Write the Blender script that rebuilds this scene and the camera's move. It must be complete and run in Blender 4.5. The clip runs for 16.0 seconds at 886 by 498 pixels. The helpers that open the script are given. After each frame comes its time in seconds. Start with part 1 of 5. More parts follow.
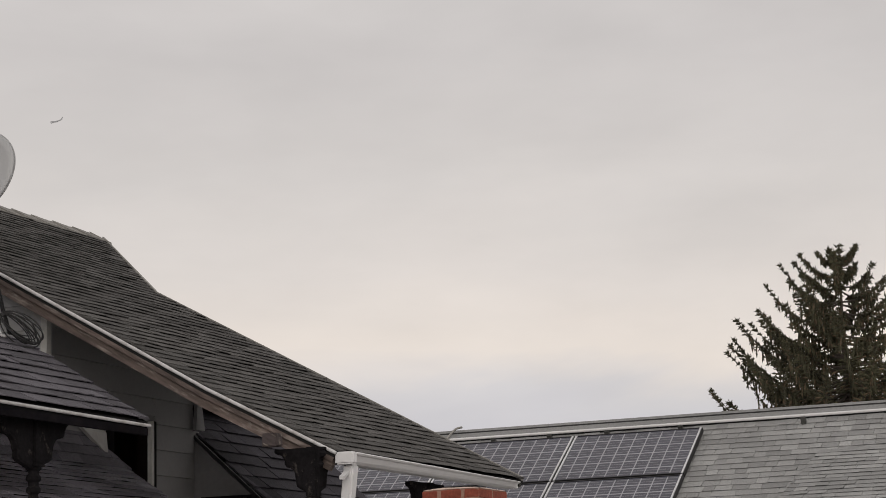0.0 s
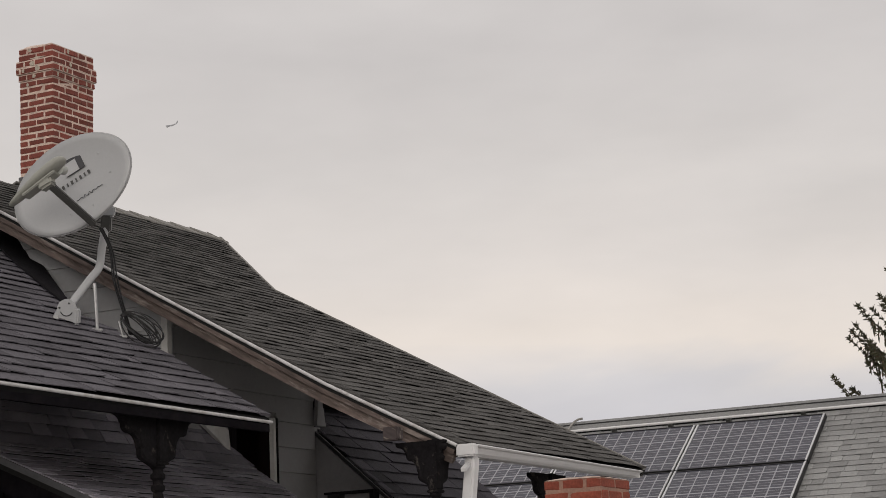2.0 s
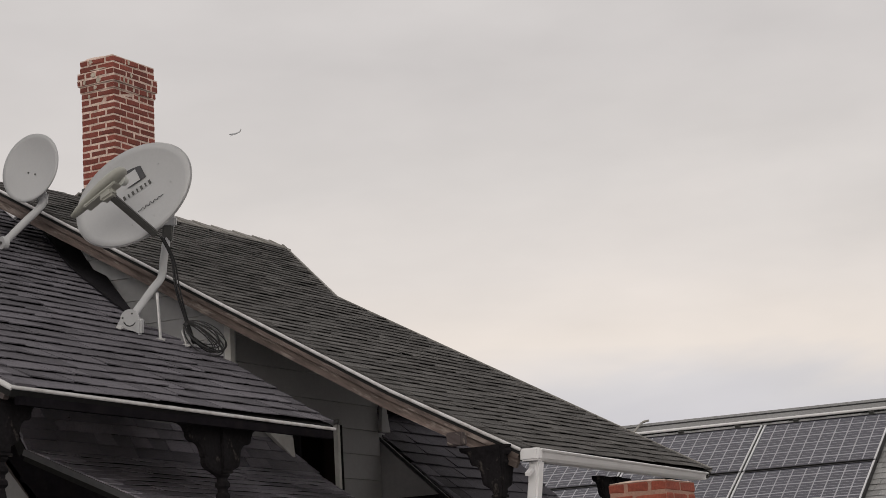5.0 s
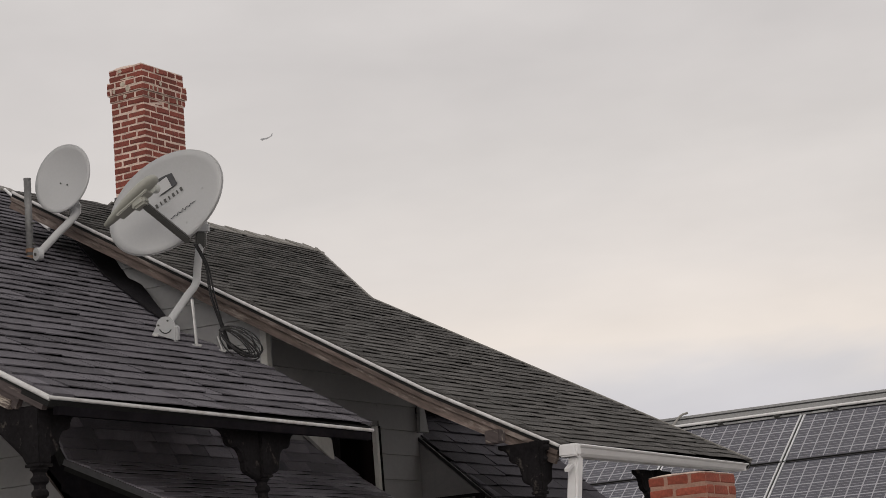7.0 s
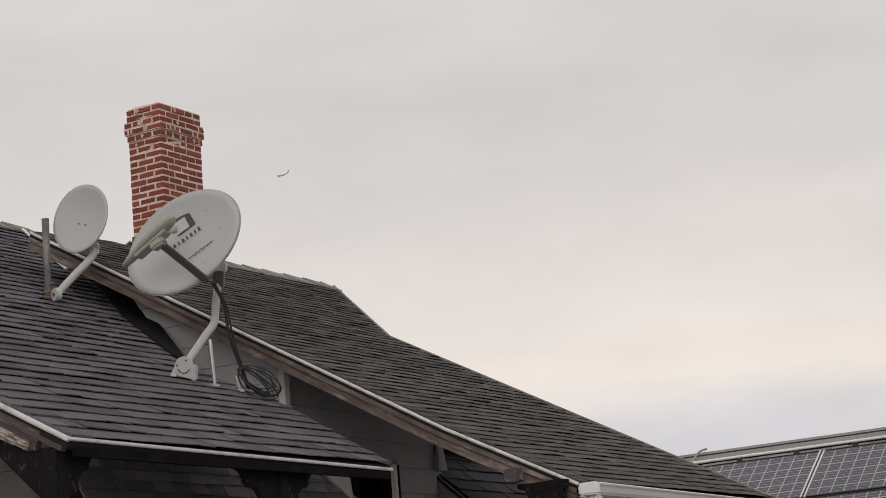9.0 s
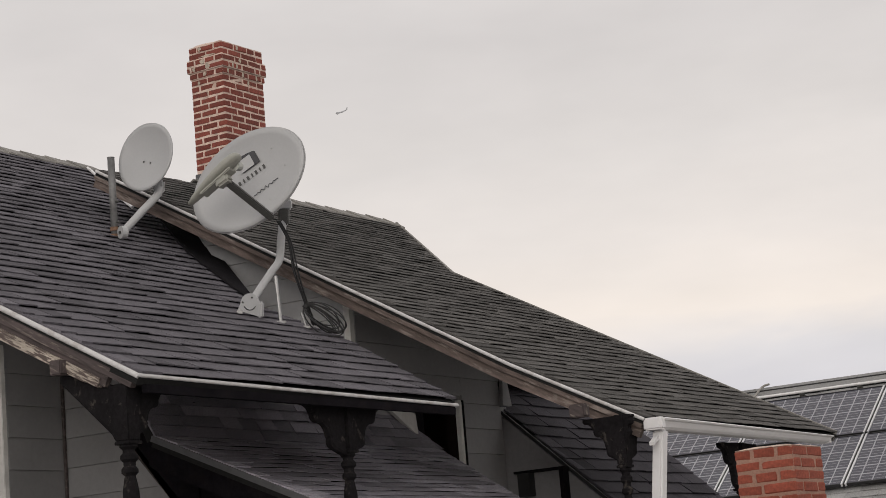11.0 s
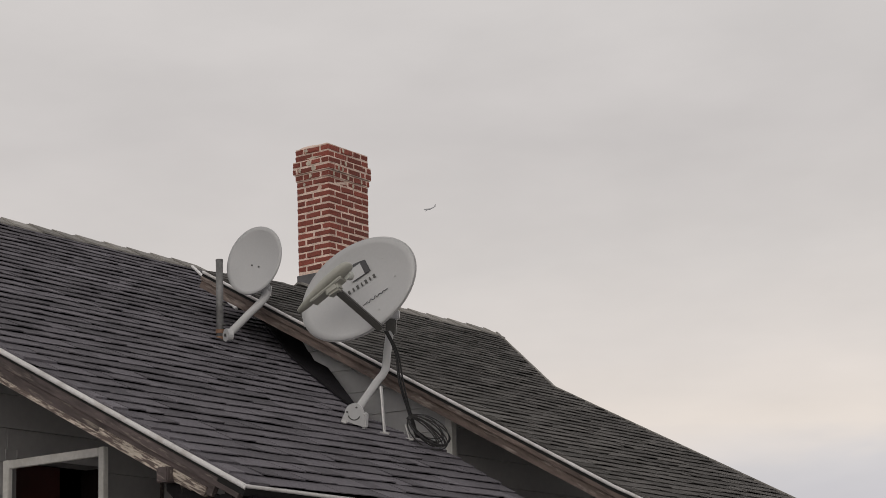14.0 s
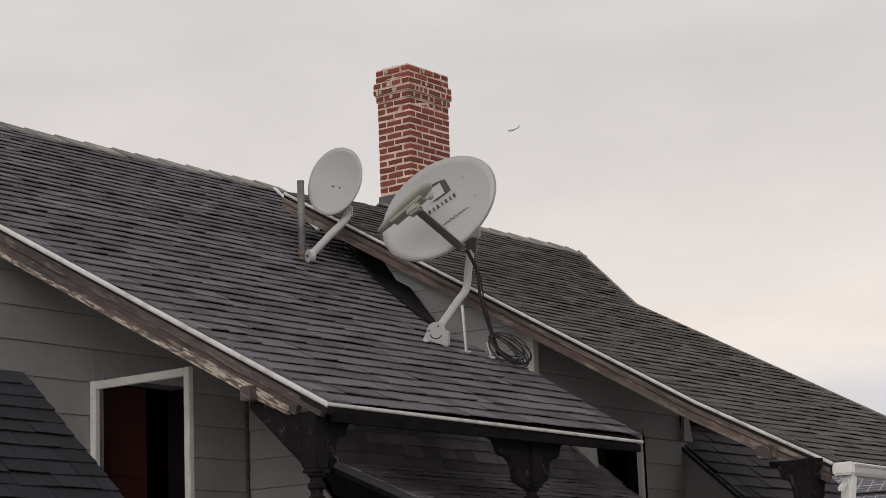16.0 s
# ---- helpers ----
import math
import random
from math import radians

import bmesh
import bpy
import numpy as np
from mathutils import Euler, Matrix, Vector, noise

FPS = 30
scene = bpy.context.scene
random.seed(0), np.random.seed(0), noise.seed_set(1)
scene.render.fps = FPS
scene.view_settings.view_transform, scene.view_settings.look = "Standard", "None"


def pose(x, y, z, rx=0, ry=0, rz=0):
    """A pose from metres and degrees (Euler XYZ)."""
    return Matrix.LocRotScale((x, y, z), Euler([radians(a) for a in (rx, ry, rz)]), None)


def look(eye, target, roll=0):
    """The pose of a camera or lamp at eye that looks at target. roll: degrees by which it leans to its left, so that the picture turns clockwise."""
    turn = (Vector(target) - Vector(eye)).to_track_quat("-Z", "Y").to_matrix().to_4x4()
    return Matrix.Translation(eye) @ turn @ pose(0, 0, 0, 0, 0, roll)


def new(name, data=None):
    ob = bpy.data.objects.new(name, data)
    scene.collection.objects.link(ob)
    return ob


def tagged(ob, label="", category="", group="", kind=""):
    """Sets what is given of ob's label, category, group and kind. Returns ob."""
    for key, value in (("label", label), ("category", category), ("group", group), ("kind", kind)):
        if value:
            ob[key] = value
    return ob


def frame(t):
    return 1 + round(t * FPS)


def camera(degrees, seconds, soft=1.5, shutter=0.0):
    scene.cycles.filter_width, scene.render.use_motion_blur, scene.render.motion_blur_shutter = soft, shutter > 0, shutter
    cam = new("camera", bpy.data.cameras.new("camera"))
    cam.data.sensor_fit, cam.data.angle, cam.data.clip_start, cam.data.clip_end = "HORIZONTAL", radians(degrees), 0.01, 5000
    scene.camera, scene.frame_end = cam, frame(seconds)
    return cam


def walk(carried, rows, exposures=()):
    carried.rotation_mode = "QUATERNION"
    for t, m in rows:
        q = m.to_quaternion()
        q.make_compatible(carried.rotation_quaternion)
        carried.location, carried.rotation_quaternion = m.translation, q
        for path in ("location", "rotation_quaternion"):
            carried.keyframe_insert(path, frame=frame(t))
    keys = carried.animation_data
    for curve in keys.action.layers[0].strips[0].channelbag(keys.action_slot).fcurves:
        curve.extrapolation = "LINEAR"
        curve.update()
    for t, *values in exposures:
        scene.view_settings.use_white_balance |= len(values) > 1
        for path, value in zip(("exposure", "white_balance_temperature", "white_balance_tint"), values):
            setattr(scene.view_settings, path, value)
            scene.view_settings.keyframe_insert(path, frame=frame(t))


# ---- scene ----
cam = camera(24.53, 16.0, soft=0.6)
walk(cam, [
    (0.0, pose(0.0126, -0.0269, 1.7746, 100.730, 1.590, -65.847)),
    (0.5, pose(0.0214, -0.0274, 1.7636, 101.284, 3.604, -64.707)),
    (1.0, pose(0.0263, -0.0276, 1.7701, 100.940, 3.852, -64.256)),
    (1.5, pose(0.0325, -0.0133, 1.7665, 100.860, 2.368, -63.470)),
    (2.0, pose(0.0344, -0.0172, 1.7592, 100.691, 2.455, -62.371)),
    (2.5, pose(0.0490, -0.0163, 1.7585, 100.276, 2.393, -61.444)),
    (3.0, pose(0.0399, -0.0187, 1.7667, 100.215, 1.873, -62.011)),
    (3.5, pose(0.0420, -0.0077, 1.7637, 100.768, 1.936, -63.268)),
    (4.0, pose(0.0307, -0.0227, 1.7619, 100.857, 2.396, -63.024)),
    (4.5, pose(0.0565, -0.0162, 1.7608, 100.802, 2.662, -61.655)),
    (5.0, pose(0.0628, -0.0323, 1.7666, 100.893, 3.058, -60.402)),
    (7.5, pose(0.0672, -0.0436, 1.7636, 101.245, 4.784, -59.010)),
    (8.0, pose(0.0684, -0.0461, 1.7624, 101.881, 5.108, -58.871)),
    (8.2, pose(0.0682, -0.0400, 1.7726, 102.091, 5.127, -58.973)),
    (10.3, pose(0.0346, -0.0288, 1.7887, 101.124, 4.232, -57.292)),
    (10.5, pose(0.0274, -0.0150, 1.7803, 100.834, 4.442, -57.180)),
    (11.0, pose(0.0311, -0.0146, 1.7835, 100.340, 4.681, -56.925)),
    (11.5, pose(-0.0131, -0.0347, 1.8460, 101.078, 5.066, -55.839)),
    (12.0, pose(0.0350, 0.0455, 1.9231, 102.542, 3.712, -55.442)),
    (12.5, pose(0.0335, 0.1030, 1.9315, 103.475, 2.672, -55.924)),
    (13.0, pose(0.0216, 0.1270, 1.9319, 103.657, 2.368, -56.142)),
    (13.5, pose(0.0023, 0.1317, 1.9314, 103.476, 2.226, -55.826)),
    (14.0, pose(0.0049, 0.1603, 1.9174, 103.217, 2.016, -55.060)),
    (14.5, pose(-0.0157, 0.1369, 1.9145, 103.013, 2.072, -54.290)),
    (15.0, pose(-0.0321, 0.1216, 1.9091, 102.922, 2.055, -53.708)),
    (15.5, pose(0.0132, 0.1166, 1.8871, 101.998, 2.075, -52.626)),
    (16.0, pose(0.0013, 0.1210, 1.8939, 101.096, 2.131, -52.600)),
], [(0.0, -0.14), (5.0, -0.09), (8.0, -0.06), (11.0, 0.05), (12.0, -0.09), (12.5, -0.11), (14.0, -0.17), (15.0, -0.10), (16.0, 0.02)])

# ---- light: overcast evening sky with banded cloud, one weak wide sun ----
world = bpy.data.worlds.new("overcast_sky")
scene.world = world
world.use_nodes = True
wn, wl = world.node_tree.nodes, world.node_tree.links
wn.clear()


def nd(tree, kind, **kw):
    n = tree.nodes.new(kind)
    for k, v in kw.items():
        n.inputs[k].default_value = v
    return n


SUN_EL, SUN_AZ = 11.0, 242.0
sky = wn.new("ShaderNodeTexSky")
sky.sky_type, sky.sun_disc = "NISHITA", False
sky.sun_elevation, sky.sun_rotation = radians(SUN_EL), radians(SUN_AZ)
sky_dim = wn.new("ShaderNodeMix")
sky_dim.data_type, sky_dim.blend_type = "RGBA", "MULTIPLY"
sky_dim.inputs[0].default_value = 1.0
sky_dim.inputs[7].default_value = (0.1, 0.1, 0.1, 1)
wl.new(sky.outputs[0], sky_dim.inputs[6])
tc = wn.new("ShaderNodeTexCoord")
sep = wn.new("ShaderNodeSeparateXYZ")
wl.new(tc.outputs["Generated"], sep.inputs[0])
stretch = wn.new("ShaderNodeMapping")
stretch.inputs["Rotation"].default_value = (radians(4), radians(-6), 0)
stretch.inputs["Scale"].default_value = (4.0, 4.0, 16.0)
wl.new(tc.outputs["Generated"], stretch.inputs[0])
cloud = nd(world.node_tree, "ShaderNodeTexNoise", Scale=1.3, Detail=5.0, Roughness=0.55, Distortion=0.4)
wl.new(stretch.outputs[0], cloud.inputs["Vector"])
shift = wn.new("ShaderNodeMath")
shift.operation = "MULTIPLY_ADD"
shift.inputs[1].default_value = 0.06
wl.new(cloud.outputs[0], shift.inputs[0])
wl.new(sep.outputs[2], shift.inputs[2])
band = wn.new("ShaderNodeValToRGB")
els = band.color_ramp.elements
els[0].position, els[0].color = 0.0, (0.34, 0.33, 0.33, 1)
els[1].position, els[1].color = 1.0, (0.74, 0.70, 0.67, 1)
for pos, col in ((0.120, (0.65, 0.625, 0.665)), (0.140, (0.705, 0.67, 0.682)), (0.161, (0.88, 0.785, 0.715)), (0.200, (0.80, 0.73, 0.685)),
                 (0.25, (0.71, 0.66, 0.63)), (0.31, (0.66, 0.617, 0.597)), (0.38, (0.71, 0.67, 0.648))):
    e = els.new(pos)
    e.color = (*col, 1)
wl.new(shift.outputs[0], band.inputs[0])
puff_map = wn.new("ShaderNodeMapping")
puff_map.inputs["Scale"].default_value = (5.0, 5.0, 13.0)
wl.new(tc.outputs["Generated"], puff_map.inputs[0])
puff = nd(world.node_tree, "ShaderNodeTexNoise", Scale=2.0, Detail=4.0, Roughness=0.5)
wl.new(puff_map.outputs[0], puff.inputs["Vector"])
puff_r = wn.new("ShaderNodeMapRange")
for i, v in enumerate((0.3, 0.7, 0.955, 1.045)):
    puff_r.inputs[i + 1].default_value = v
wl.new(puff.outputs[0], puff_r.inputs[0])
puffed = wn.new("ShaderNodeMix")
puffed.data_type, puffed.blend_type = "RGBA", "MULTIPLY"
puffed.inputs[0].default_value = 1.0
wl.new(band.outputs[0], puffed.inputs[6])
wl.new(puff_r.outputs[0], puffed.inputs[7])
cover = wn.new("ShaderNodeMix")
cover.data_type = "RGBA"
cover.inputs[0].default_value = 0.93
wl.new(sky_dim.outputs[2], cover.inputs[6])
wl.new(puffed.outputs[2], cover.inputs[7])
bg = wn.new("ShaderNodeBackground")
bg.inputs[1].default_value = 1.05
wl.new(cover.outputs[2], bg.inputs[0])
out = wn.new("ShaderNodeOutputWorld")
wl.new(bg.outputs[0], out.inputs[0])

sun_data = bpy.data.lights.new("sun", "SUN")
sun_data.energy, sun_data.angle, sun_data.color = 0.9, radians(28), (1.0, 0.95, 0.89)
sun = new("sun", sun_data)
sun.matrix_world = look((-60, -30, 20), (12, 8, 4))


# ---- materials ----
def material(name, base, rough=0.8, metal=0.0, grain=60.0, spread=0.25, large=1.2, large_spread=0.15, bump=0.2, dist=0.004, piece=0.0,
             stain=None, stain_amount=0.0, stain_scale=3.0, coat=0.0, stretch_z=1.0, spec=0.5, stain_from=0.48, stain_to=0.62, along=False):
    """A surface with variation at two scales, fine relief, optional stain and random shade for each piece."""
    m = bpy.data.materials.new(name)
    m.use_nodes = True
    t = m.node_tree
    b = t.nodes["Principled BSDF"]
    b.inputs["Roughness"].default_value = rough
    b.inputs["Metallic"].default_value = metal
    b.inputs["Specular IOR Level"].default_value = spec
    b.inputs["Coat Weight"].default_value = coat
    co = t.nodes.new("ShaderNodeTexCoord")
    mp = t.nodes.new("ShaderNodeMapping")
    mp.inputs["Scale"].default_value = (1, 1, stretch_z)
    if along:
        # grain and flaking run up the roof's slope
        turn = t.nodes.new("ShaderNodeMapping")
        turn.inputs["Rotation"].default_value = (-math.atan(0.546), 0, 0)
        t.links.new(co.outputs["Object"], turn.inputs[0])
        t.links.new(turn.outputs[0], mp.inputs[0])
        mp.inputs["Scale"].default_value = (1, 0.14, 1)
    else:
        t.links.new(co.outputs["Object"], mp.inputs[0])
    g = nd(t, "ShaderNodeTexNoise", Scale=grain, Detail=4.0, Roughness=0.6)
    lg = nd(t, "ShaderNodeTexNoise", Scale=large, Detail=3.0, Roughness=0.55)
    t.links.new(mp.outputs[0], g.inputs["Vector"])
    t.links.new(mp.outputs[0], lg.inputs["Vector"])
    val = None
    for src_out, lo, hi in ((g.outputs[0], 1 - spread, 1 + spread), (lg.outputs[0], 1 - large_spread, 1 + large_spread)):
        r = t.nodes.new("ShaderNodeMapRange")
        for i, v in enumerate((0.25, 0.75, lo, hi)):
            r.inputs[i + 1].default_value = v
        t.links.new(src_out, r.inputs[0])
        if val is None:
            val = r.outputs[0]
        else:
            mul = t.nodes.new("ShaderNodeMath")
            mul.operation = "MULTIPLY"
            t.links.new(val, mul.inputs[0])
            t.links.new(r.outputs[0], mul.inputs[1])
            val = mul.outputs[0]
    if piece:
        for node, sock in (("ShaderNodeObjectInfo", "Random"), ("ShaderNodeNewGeometry", "Random Per Island")):
            o = t.nodes.new(node)
            r = t.nodes.new("ShaderNodeMapRange")
            for i, v in enumerate((0.0, 1.0, 1 - piece, 1 + piece)):
                r.inputs[i + 1].default_value = v
            t.links.new(o.outputs[sock], r.inputs[0])
            mul = t.nodes.new("ShaderNodeMath")
            mul.operation = "MULTIPLY"
            t.links.new(val, mul.inputs[0])
            t.links.new(r.outputs[0], mul.inputs[1])
            val = mul.outputs[0]
    mix = t.nodes.new("ShaderNodeMix")
    mix.data_type, mix.blend_type = "RGBA", "MULTIPLY"
    mix.inputs[0].default_value = 1.0
    mix.inputs[6].default_value = (*base, 1)
    t.links.new(val, mix.inputs[7])
    col = mix.outputs[2]
    if stain:
        s = nd(t, "ShaderNodeTexNoise", Scale=stain_scale, Detail=6.0, Roughness=0.65)
        t.links.new(mp.outputs[0], s.inputs["Vector"])
        r = t.nodes.new("ShaderNodeMapRange")
        for i, v in enumerate((stain_from, stain_to, 0.0, stain_amount)):
            r.inputs[i + 1].default_value = v
        t.links.new(s.outputs[0], r.inputs[0])
        sm = t.nodes.new("ShaderNodeMix")
        sm.data_type = "RGBA"
        t.links.new(r.outputs[0], sm.inputs[0])
        t.links.new(col, sm.inputs[6])
        sm.inputs[7].default_value = (*stain, 1)
        col = sm.outputs[2]
    t.links.new(col, b.inputs["Base Color"])
    if bump:
        bp = nd(t, "ShaderNodeBump", Strength=bump, Distance=dist)
        t.links.new(g.outputs[0], bp.inputs["Height"])
        t.links.new(bp.outputs[0], b.inputs["Normal"])
    return m


M_SHINGLE = material("dark_asphalt_shingle", (0.134, 0.127, 0.143), 0.92, grain=150, spread=0.55, large=1.6, large_spread=0.22, bump=0.5, piece=0.27, spec=0.15)
M_SHINGLE_B = material("weathered_asphalt_shingle", (0.116, 0.111, 0.107), 0.92, grain=150, spread=0.55, large=1.6, large_spread=0.22, bump=0.5, piece=0.27, spec=0.15)
# black that stands for the shade below the main roof's overhang
M_OVERHANG_SHADE = material("overhang_shade_black", (0.016, 0.015, 0.017), 0.9, grain=90, spread=0.4, large=3, large_spread=0.3, bump=0.4, spec=0.03)
# shaded copy of the siding: roof-overhang shade put into the gable panel's base
M_SIDING_SHADED = material("shaded_grey_siding", (0.21, 0.206, 0.214), 0.75, grain=25, spread=0.08, large=1.5, large_spread=0.18, bump=0.1)
M_UNDER = material("roof_underlay", (0.02, 0.02, 0.02), 0.95, spec=0.1)
M_CAP = material("ridge_cap_shingle", (0.24, 0.23, 0.215), 0.92, grain=120, spread=0.4, large=3, large_spread=0.25, bump=0.5, piece=0.2)
M_SHINGLE_L = material("light_grey_shingle", (0.255, 0.255, 0.253), 0.92, grain=60, spread=0.3, large=0.8, large_spread=0.15, bump=0.4, piece=0.20)
# lit copy of the siding: light on the side wall put into its base
M_SIDING_LIT = material("lit_grey_siding", (0.42, 0.42, 0.43), 0.7, grain=25, spread=0.06, large=1.5, large_spread=0.12, bump=0.1, piece=0.04)
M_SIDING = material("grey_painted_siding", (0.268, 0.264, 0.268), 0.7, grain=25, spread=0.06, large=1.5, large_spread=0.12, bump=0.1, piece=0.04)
M_WHITE = material("white_painted_metal", (0.72, 0.715, 0.72), 0.45, grain=30, spread=0.02, large=1.0, large_spread=0.05, bump=0.05, stain=(0.5, 0.48, 0.46), stain_amount=0.12, stain_scale=5)
M_WHITEWOOD = material("white_painted_wood", (0.62, 0.61, 0.59), 0.6, grain=40, spread=0.08, large=4, large_spread=0.12, bump=0.15, stain=(0.3, 0.28, 0.26), stain_amount=0.3)
M_EDGE = material("worn_white_metal_edge", (0.58, 0.575, 0.575), 0.45, grain=30, spread=0.05, large=2.0, large_spread=0.12, bump=0.05, stain=(0.30, 0.27, 0.25), stain_amount=0.5, stain_scale=9)
M_WEATHER = material("weathered_fascia_wood", (0.068, 0.053, 0.052), 0.85, grain=40, spread=0.5, large=5, large_spread=0.4, bump=0.7, dist=0.006,
                     stain=(0.30, 0.26, 0.22), stain_amount=0.55, stain_scale=30, stain_from=0.56, stain_to=0.66, along=True)
M_WEATHER_B = material("greyed_fascia_wood", (0.118, 0.090, 0.079), 0.88, grain=40, spread=0.45, large=5, large_spread=0.4, bump=0.7, dist=0.006,
                       stain=(0.34, 0.295, 0.265), stain_amount=0.6, stain_scale=24, stain_from=0.54, stain_to=0.66, along=True)
# lower roof: base raised to make up for light missing under the porch
M_SHINGLE_C = material("brightened_asphalt_shingle", (0.29, 0.275, 0.31), 0.92, grain=150, spread=0.55, large=1.6, large_spread=0.22, bump=0.5, piece=0.27, spec=0.15)
# far bay: shade of the main eave put into a darker shingle copy
M_SHINGLE_D = material("eave_shaded_shingle", (0.064, 0.060, 0.070), 0.92, grain=150, spread=0.5, large=1.6, large_spread=0.22, bump=0.5, piece=0.2, spec=0.15)
# entry roof: shade on its steep face put into a darker shingle copy
M_SHINGLE_E = material("shade_dark_shingle", (0.025, 0.025, 0.031), 0.92, grain=150, spread=0.5, large=1.6, large_spread=0.22, bump=0.5, piece=0.24, spec=0.15)
M_PEEL = material("peeling_cream_wood", (0.42, 0.37, 0.315), 0.85, grain=30, spread=0.35, large=5, large_spread=0.3, bump=0.6, dist=0.008,
                  stain=(0.085, 0.062, 0.056), stain_amount=0.95, stain_scale=75, stain_from=0.43, stain_to=0.52, along=True)
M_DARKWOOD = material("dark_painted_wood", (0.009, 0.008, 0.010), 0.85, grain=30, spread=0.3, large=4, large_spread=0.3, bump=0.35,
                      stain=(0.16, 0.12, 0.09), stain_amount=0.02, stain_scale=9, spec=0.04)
M_POST = material("peeling_dark_post_paint", (0.010, 0.009, 0.010), 0.8, grain=40, spread=0.4, large=5, large_spread=0.3, bump=0.5, stain=(0.24, 0.21, 0.18), stain_amount=0.25, stain_scale=16, stain_from=0.60, stain_to=0.72, spec=0.1)
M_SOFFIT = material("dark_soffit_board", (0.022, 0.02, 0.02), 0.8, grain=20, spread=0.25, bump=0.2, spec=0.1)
M_BRICK = material("red_brick", (0.180, 0.046, 0.033), 0.9, grain=55, spread=0.32, large=7, large_spread=0.25, bump=0.6, dist=0.006, piece=0.28, stain=(0.075, 0.03, 0.025), stain_amount=0.55, stain_scale=6)
M_BRICK_B = material("orange_red_brick", (0.23, 0.056, 0.034), 0.9, grain=55, spread=0.25, large=7, large_spread=0.22, bump=0.6, dist=0.006, piece=0.12)
M_MORTAR = material("pale_mortar", (0.63, 0.49, 0.42), 0.95, grain=70, spread=0.25, large=5, large_spread=0.25, bump=0.5, stain=(0.26, 0.14, 0.10), stain_amount=0.45, stain_scale=8)
M_LIME = material("grey_lime_patch", (0.45, 0.39, 0.32), 0.95, grain=60, spread=0.25, large=9, large_spread=0.25, bump=0.5)
M_MORTAR_B = material("brownish_mortar", (0.31, 0.18, 0.135), 0.95, grain=70, spread=0.2, large=5, large_spread=0.18, bump=0.5)
M_FLASH = material("dark_lead_flashing", (0.10, 0.10, 0.105), 0.6, metal=0.3, grain=18, spread=0.2, bump=0.2)
M_DISH = material("light_grey_dish_paint", (0.425, 0.43, 0.437), 0.42, grain=60, spread=0.03, large=2, large_spread=0.05, bump=0.02,
                  stain=(0.38, 0.38, 0.37), stain_amount=0.10, stain_scale=4)
M_LNB = material("greenish_grey_plastic", (0.31, 0.31, 0.275), 0.5, grain=60, spread=0.05, large=5, large_spread=0.12, bump=0.03)
M_LNB_FACE = material("pale_plastic", (0.50, 0.51, 0.48), 0.5, grain=60, spread=0.04, bump=0.02)
M_DARKMETAL = material("dark_grey_metal", (0.09, 0.09, 0.085), 0.5, metal=0.4, grain=60, spread=0.1, bump=0.05)
M_GALV = material("galvanised_steel", (0.42, 0.42, 0.42), 0.45, metal=0.7, grain=40, spread=0.15, large=6, large_spread=0.25, bump=0.05)
M_PIPE = material("dull_weathered_pipe", (0.17, 0.17, 0.17), 0.6, metal=0.3, grain=40, spread=0.2, large=6, large_spread=0.3, bump=0.1)
M_RUST = material("rusty_steel", (0.20, 0.12, 0.08), 0.8, metal=0.3, grain=40, spread=0.4, bump=0.3)
M_BLACK = material("black_rubber", (0.014, 0.014, 0.015), 0.5, grain=50, spread=0.1, bump=0.05)
M_INK = material("dark_print", (0.05, 0.05, 0.055), 0.5, bump=0)
# near-black base carries the darkness of the rooms and reveals
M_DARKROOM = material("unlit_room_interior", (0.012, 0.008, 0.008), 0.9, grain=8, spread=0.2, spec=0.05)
M_DOOR = material("dark_red_door_paint", (0.035, 0.007, 0.005), 0.45, grain=20, spread=0.2, bump=0.1)
M_CELL = material("solar_cell", (0.035, 0.035, 0.055), 0.28, grain=10, spread=0.12, large=2, large_spread=0.1, bump=0.0, coat=0.3)
M_ALU = material("aluminium_frame", (0.72, 0.72, 0.74), 0.4, metal=0.6, grain=40, spread=0.05, bump=0.03)
M_BUS = material("silver_busbar", (0.36, 0.36, 0.39), 0.45, metal=0.3, grain=40, spread=0.05, bump=0.0)
M_BARK = material("spruce_bark", (0.075, 0.06, 0.05), 0.95, grain=30, spread=0.4, bump=0.8, dist=0.02)
M_NEEDLE = material("spruce_needles", (0.048, 0.046, 0.024), 0.8, grain=8, spread=0.3, large=0.9, large_spread=0.35, bump=0.0, piece=0.25)
M_CONE = material("brown_hanging_twig", (0.085, 0.060, 0.036), 0.85, grain=8, spread=0.3, large=0.9, large_spread=0.3, bump=0.0, piece=0.25)
M_GROUND = material("worn_concrete_ground", (0.36, 0.35, 0.34), 0.95, grain=6, spread=0.35, large=0.4, large_spread=0.3, bump=0.4)
M_PLANE = material("pale_aircraft_skin", (0.34, 0.35, 0.37), 0.4, grain=0.3, spread=0.1, bump=0)


# ---- building blocks ----
def mesh_object(name, bm, mat, parent=None, label="", smooth=False):
    me = bpy.data.meshes.new(name)
    bm.to_mesh(me)
    bm.free()
    me.materials.append(mat)
    if smooth:
        me.polygons.foreach_set("use_smooth", [True] * len(me.polygons))
    ob = new(name, me)
    if parent:
        ob.parent = parent
    if label:
        ob["label"] = label
    return ob


def part(name, bm, mat, parent, label="", smooth=False):
    return mesh_object(name, bm, mat, parent, label, smooth)


def thing(name, label, category, at=(0, 0, 0), group="", kind=""):
    ob = new(name)
    ob.location = at
    ob.empty_display_size = 0.2
    return tagged(ob, label, category, group, kind)


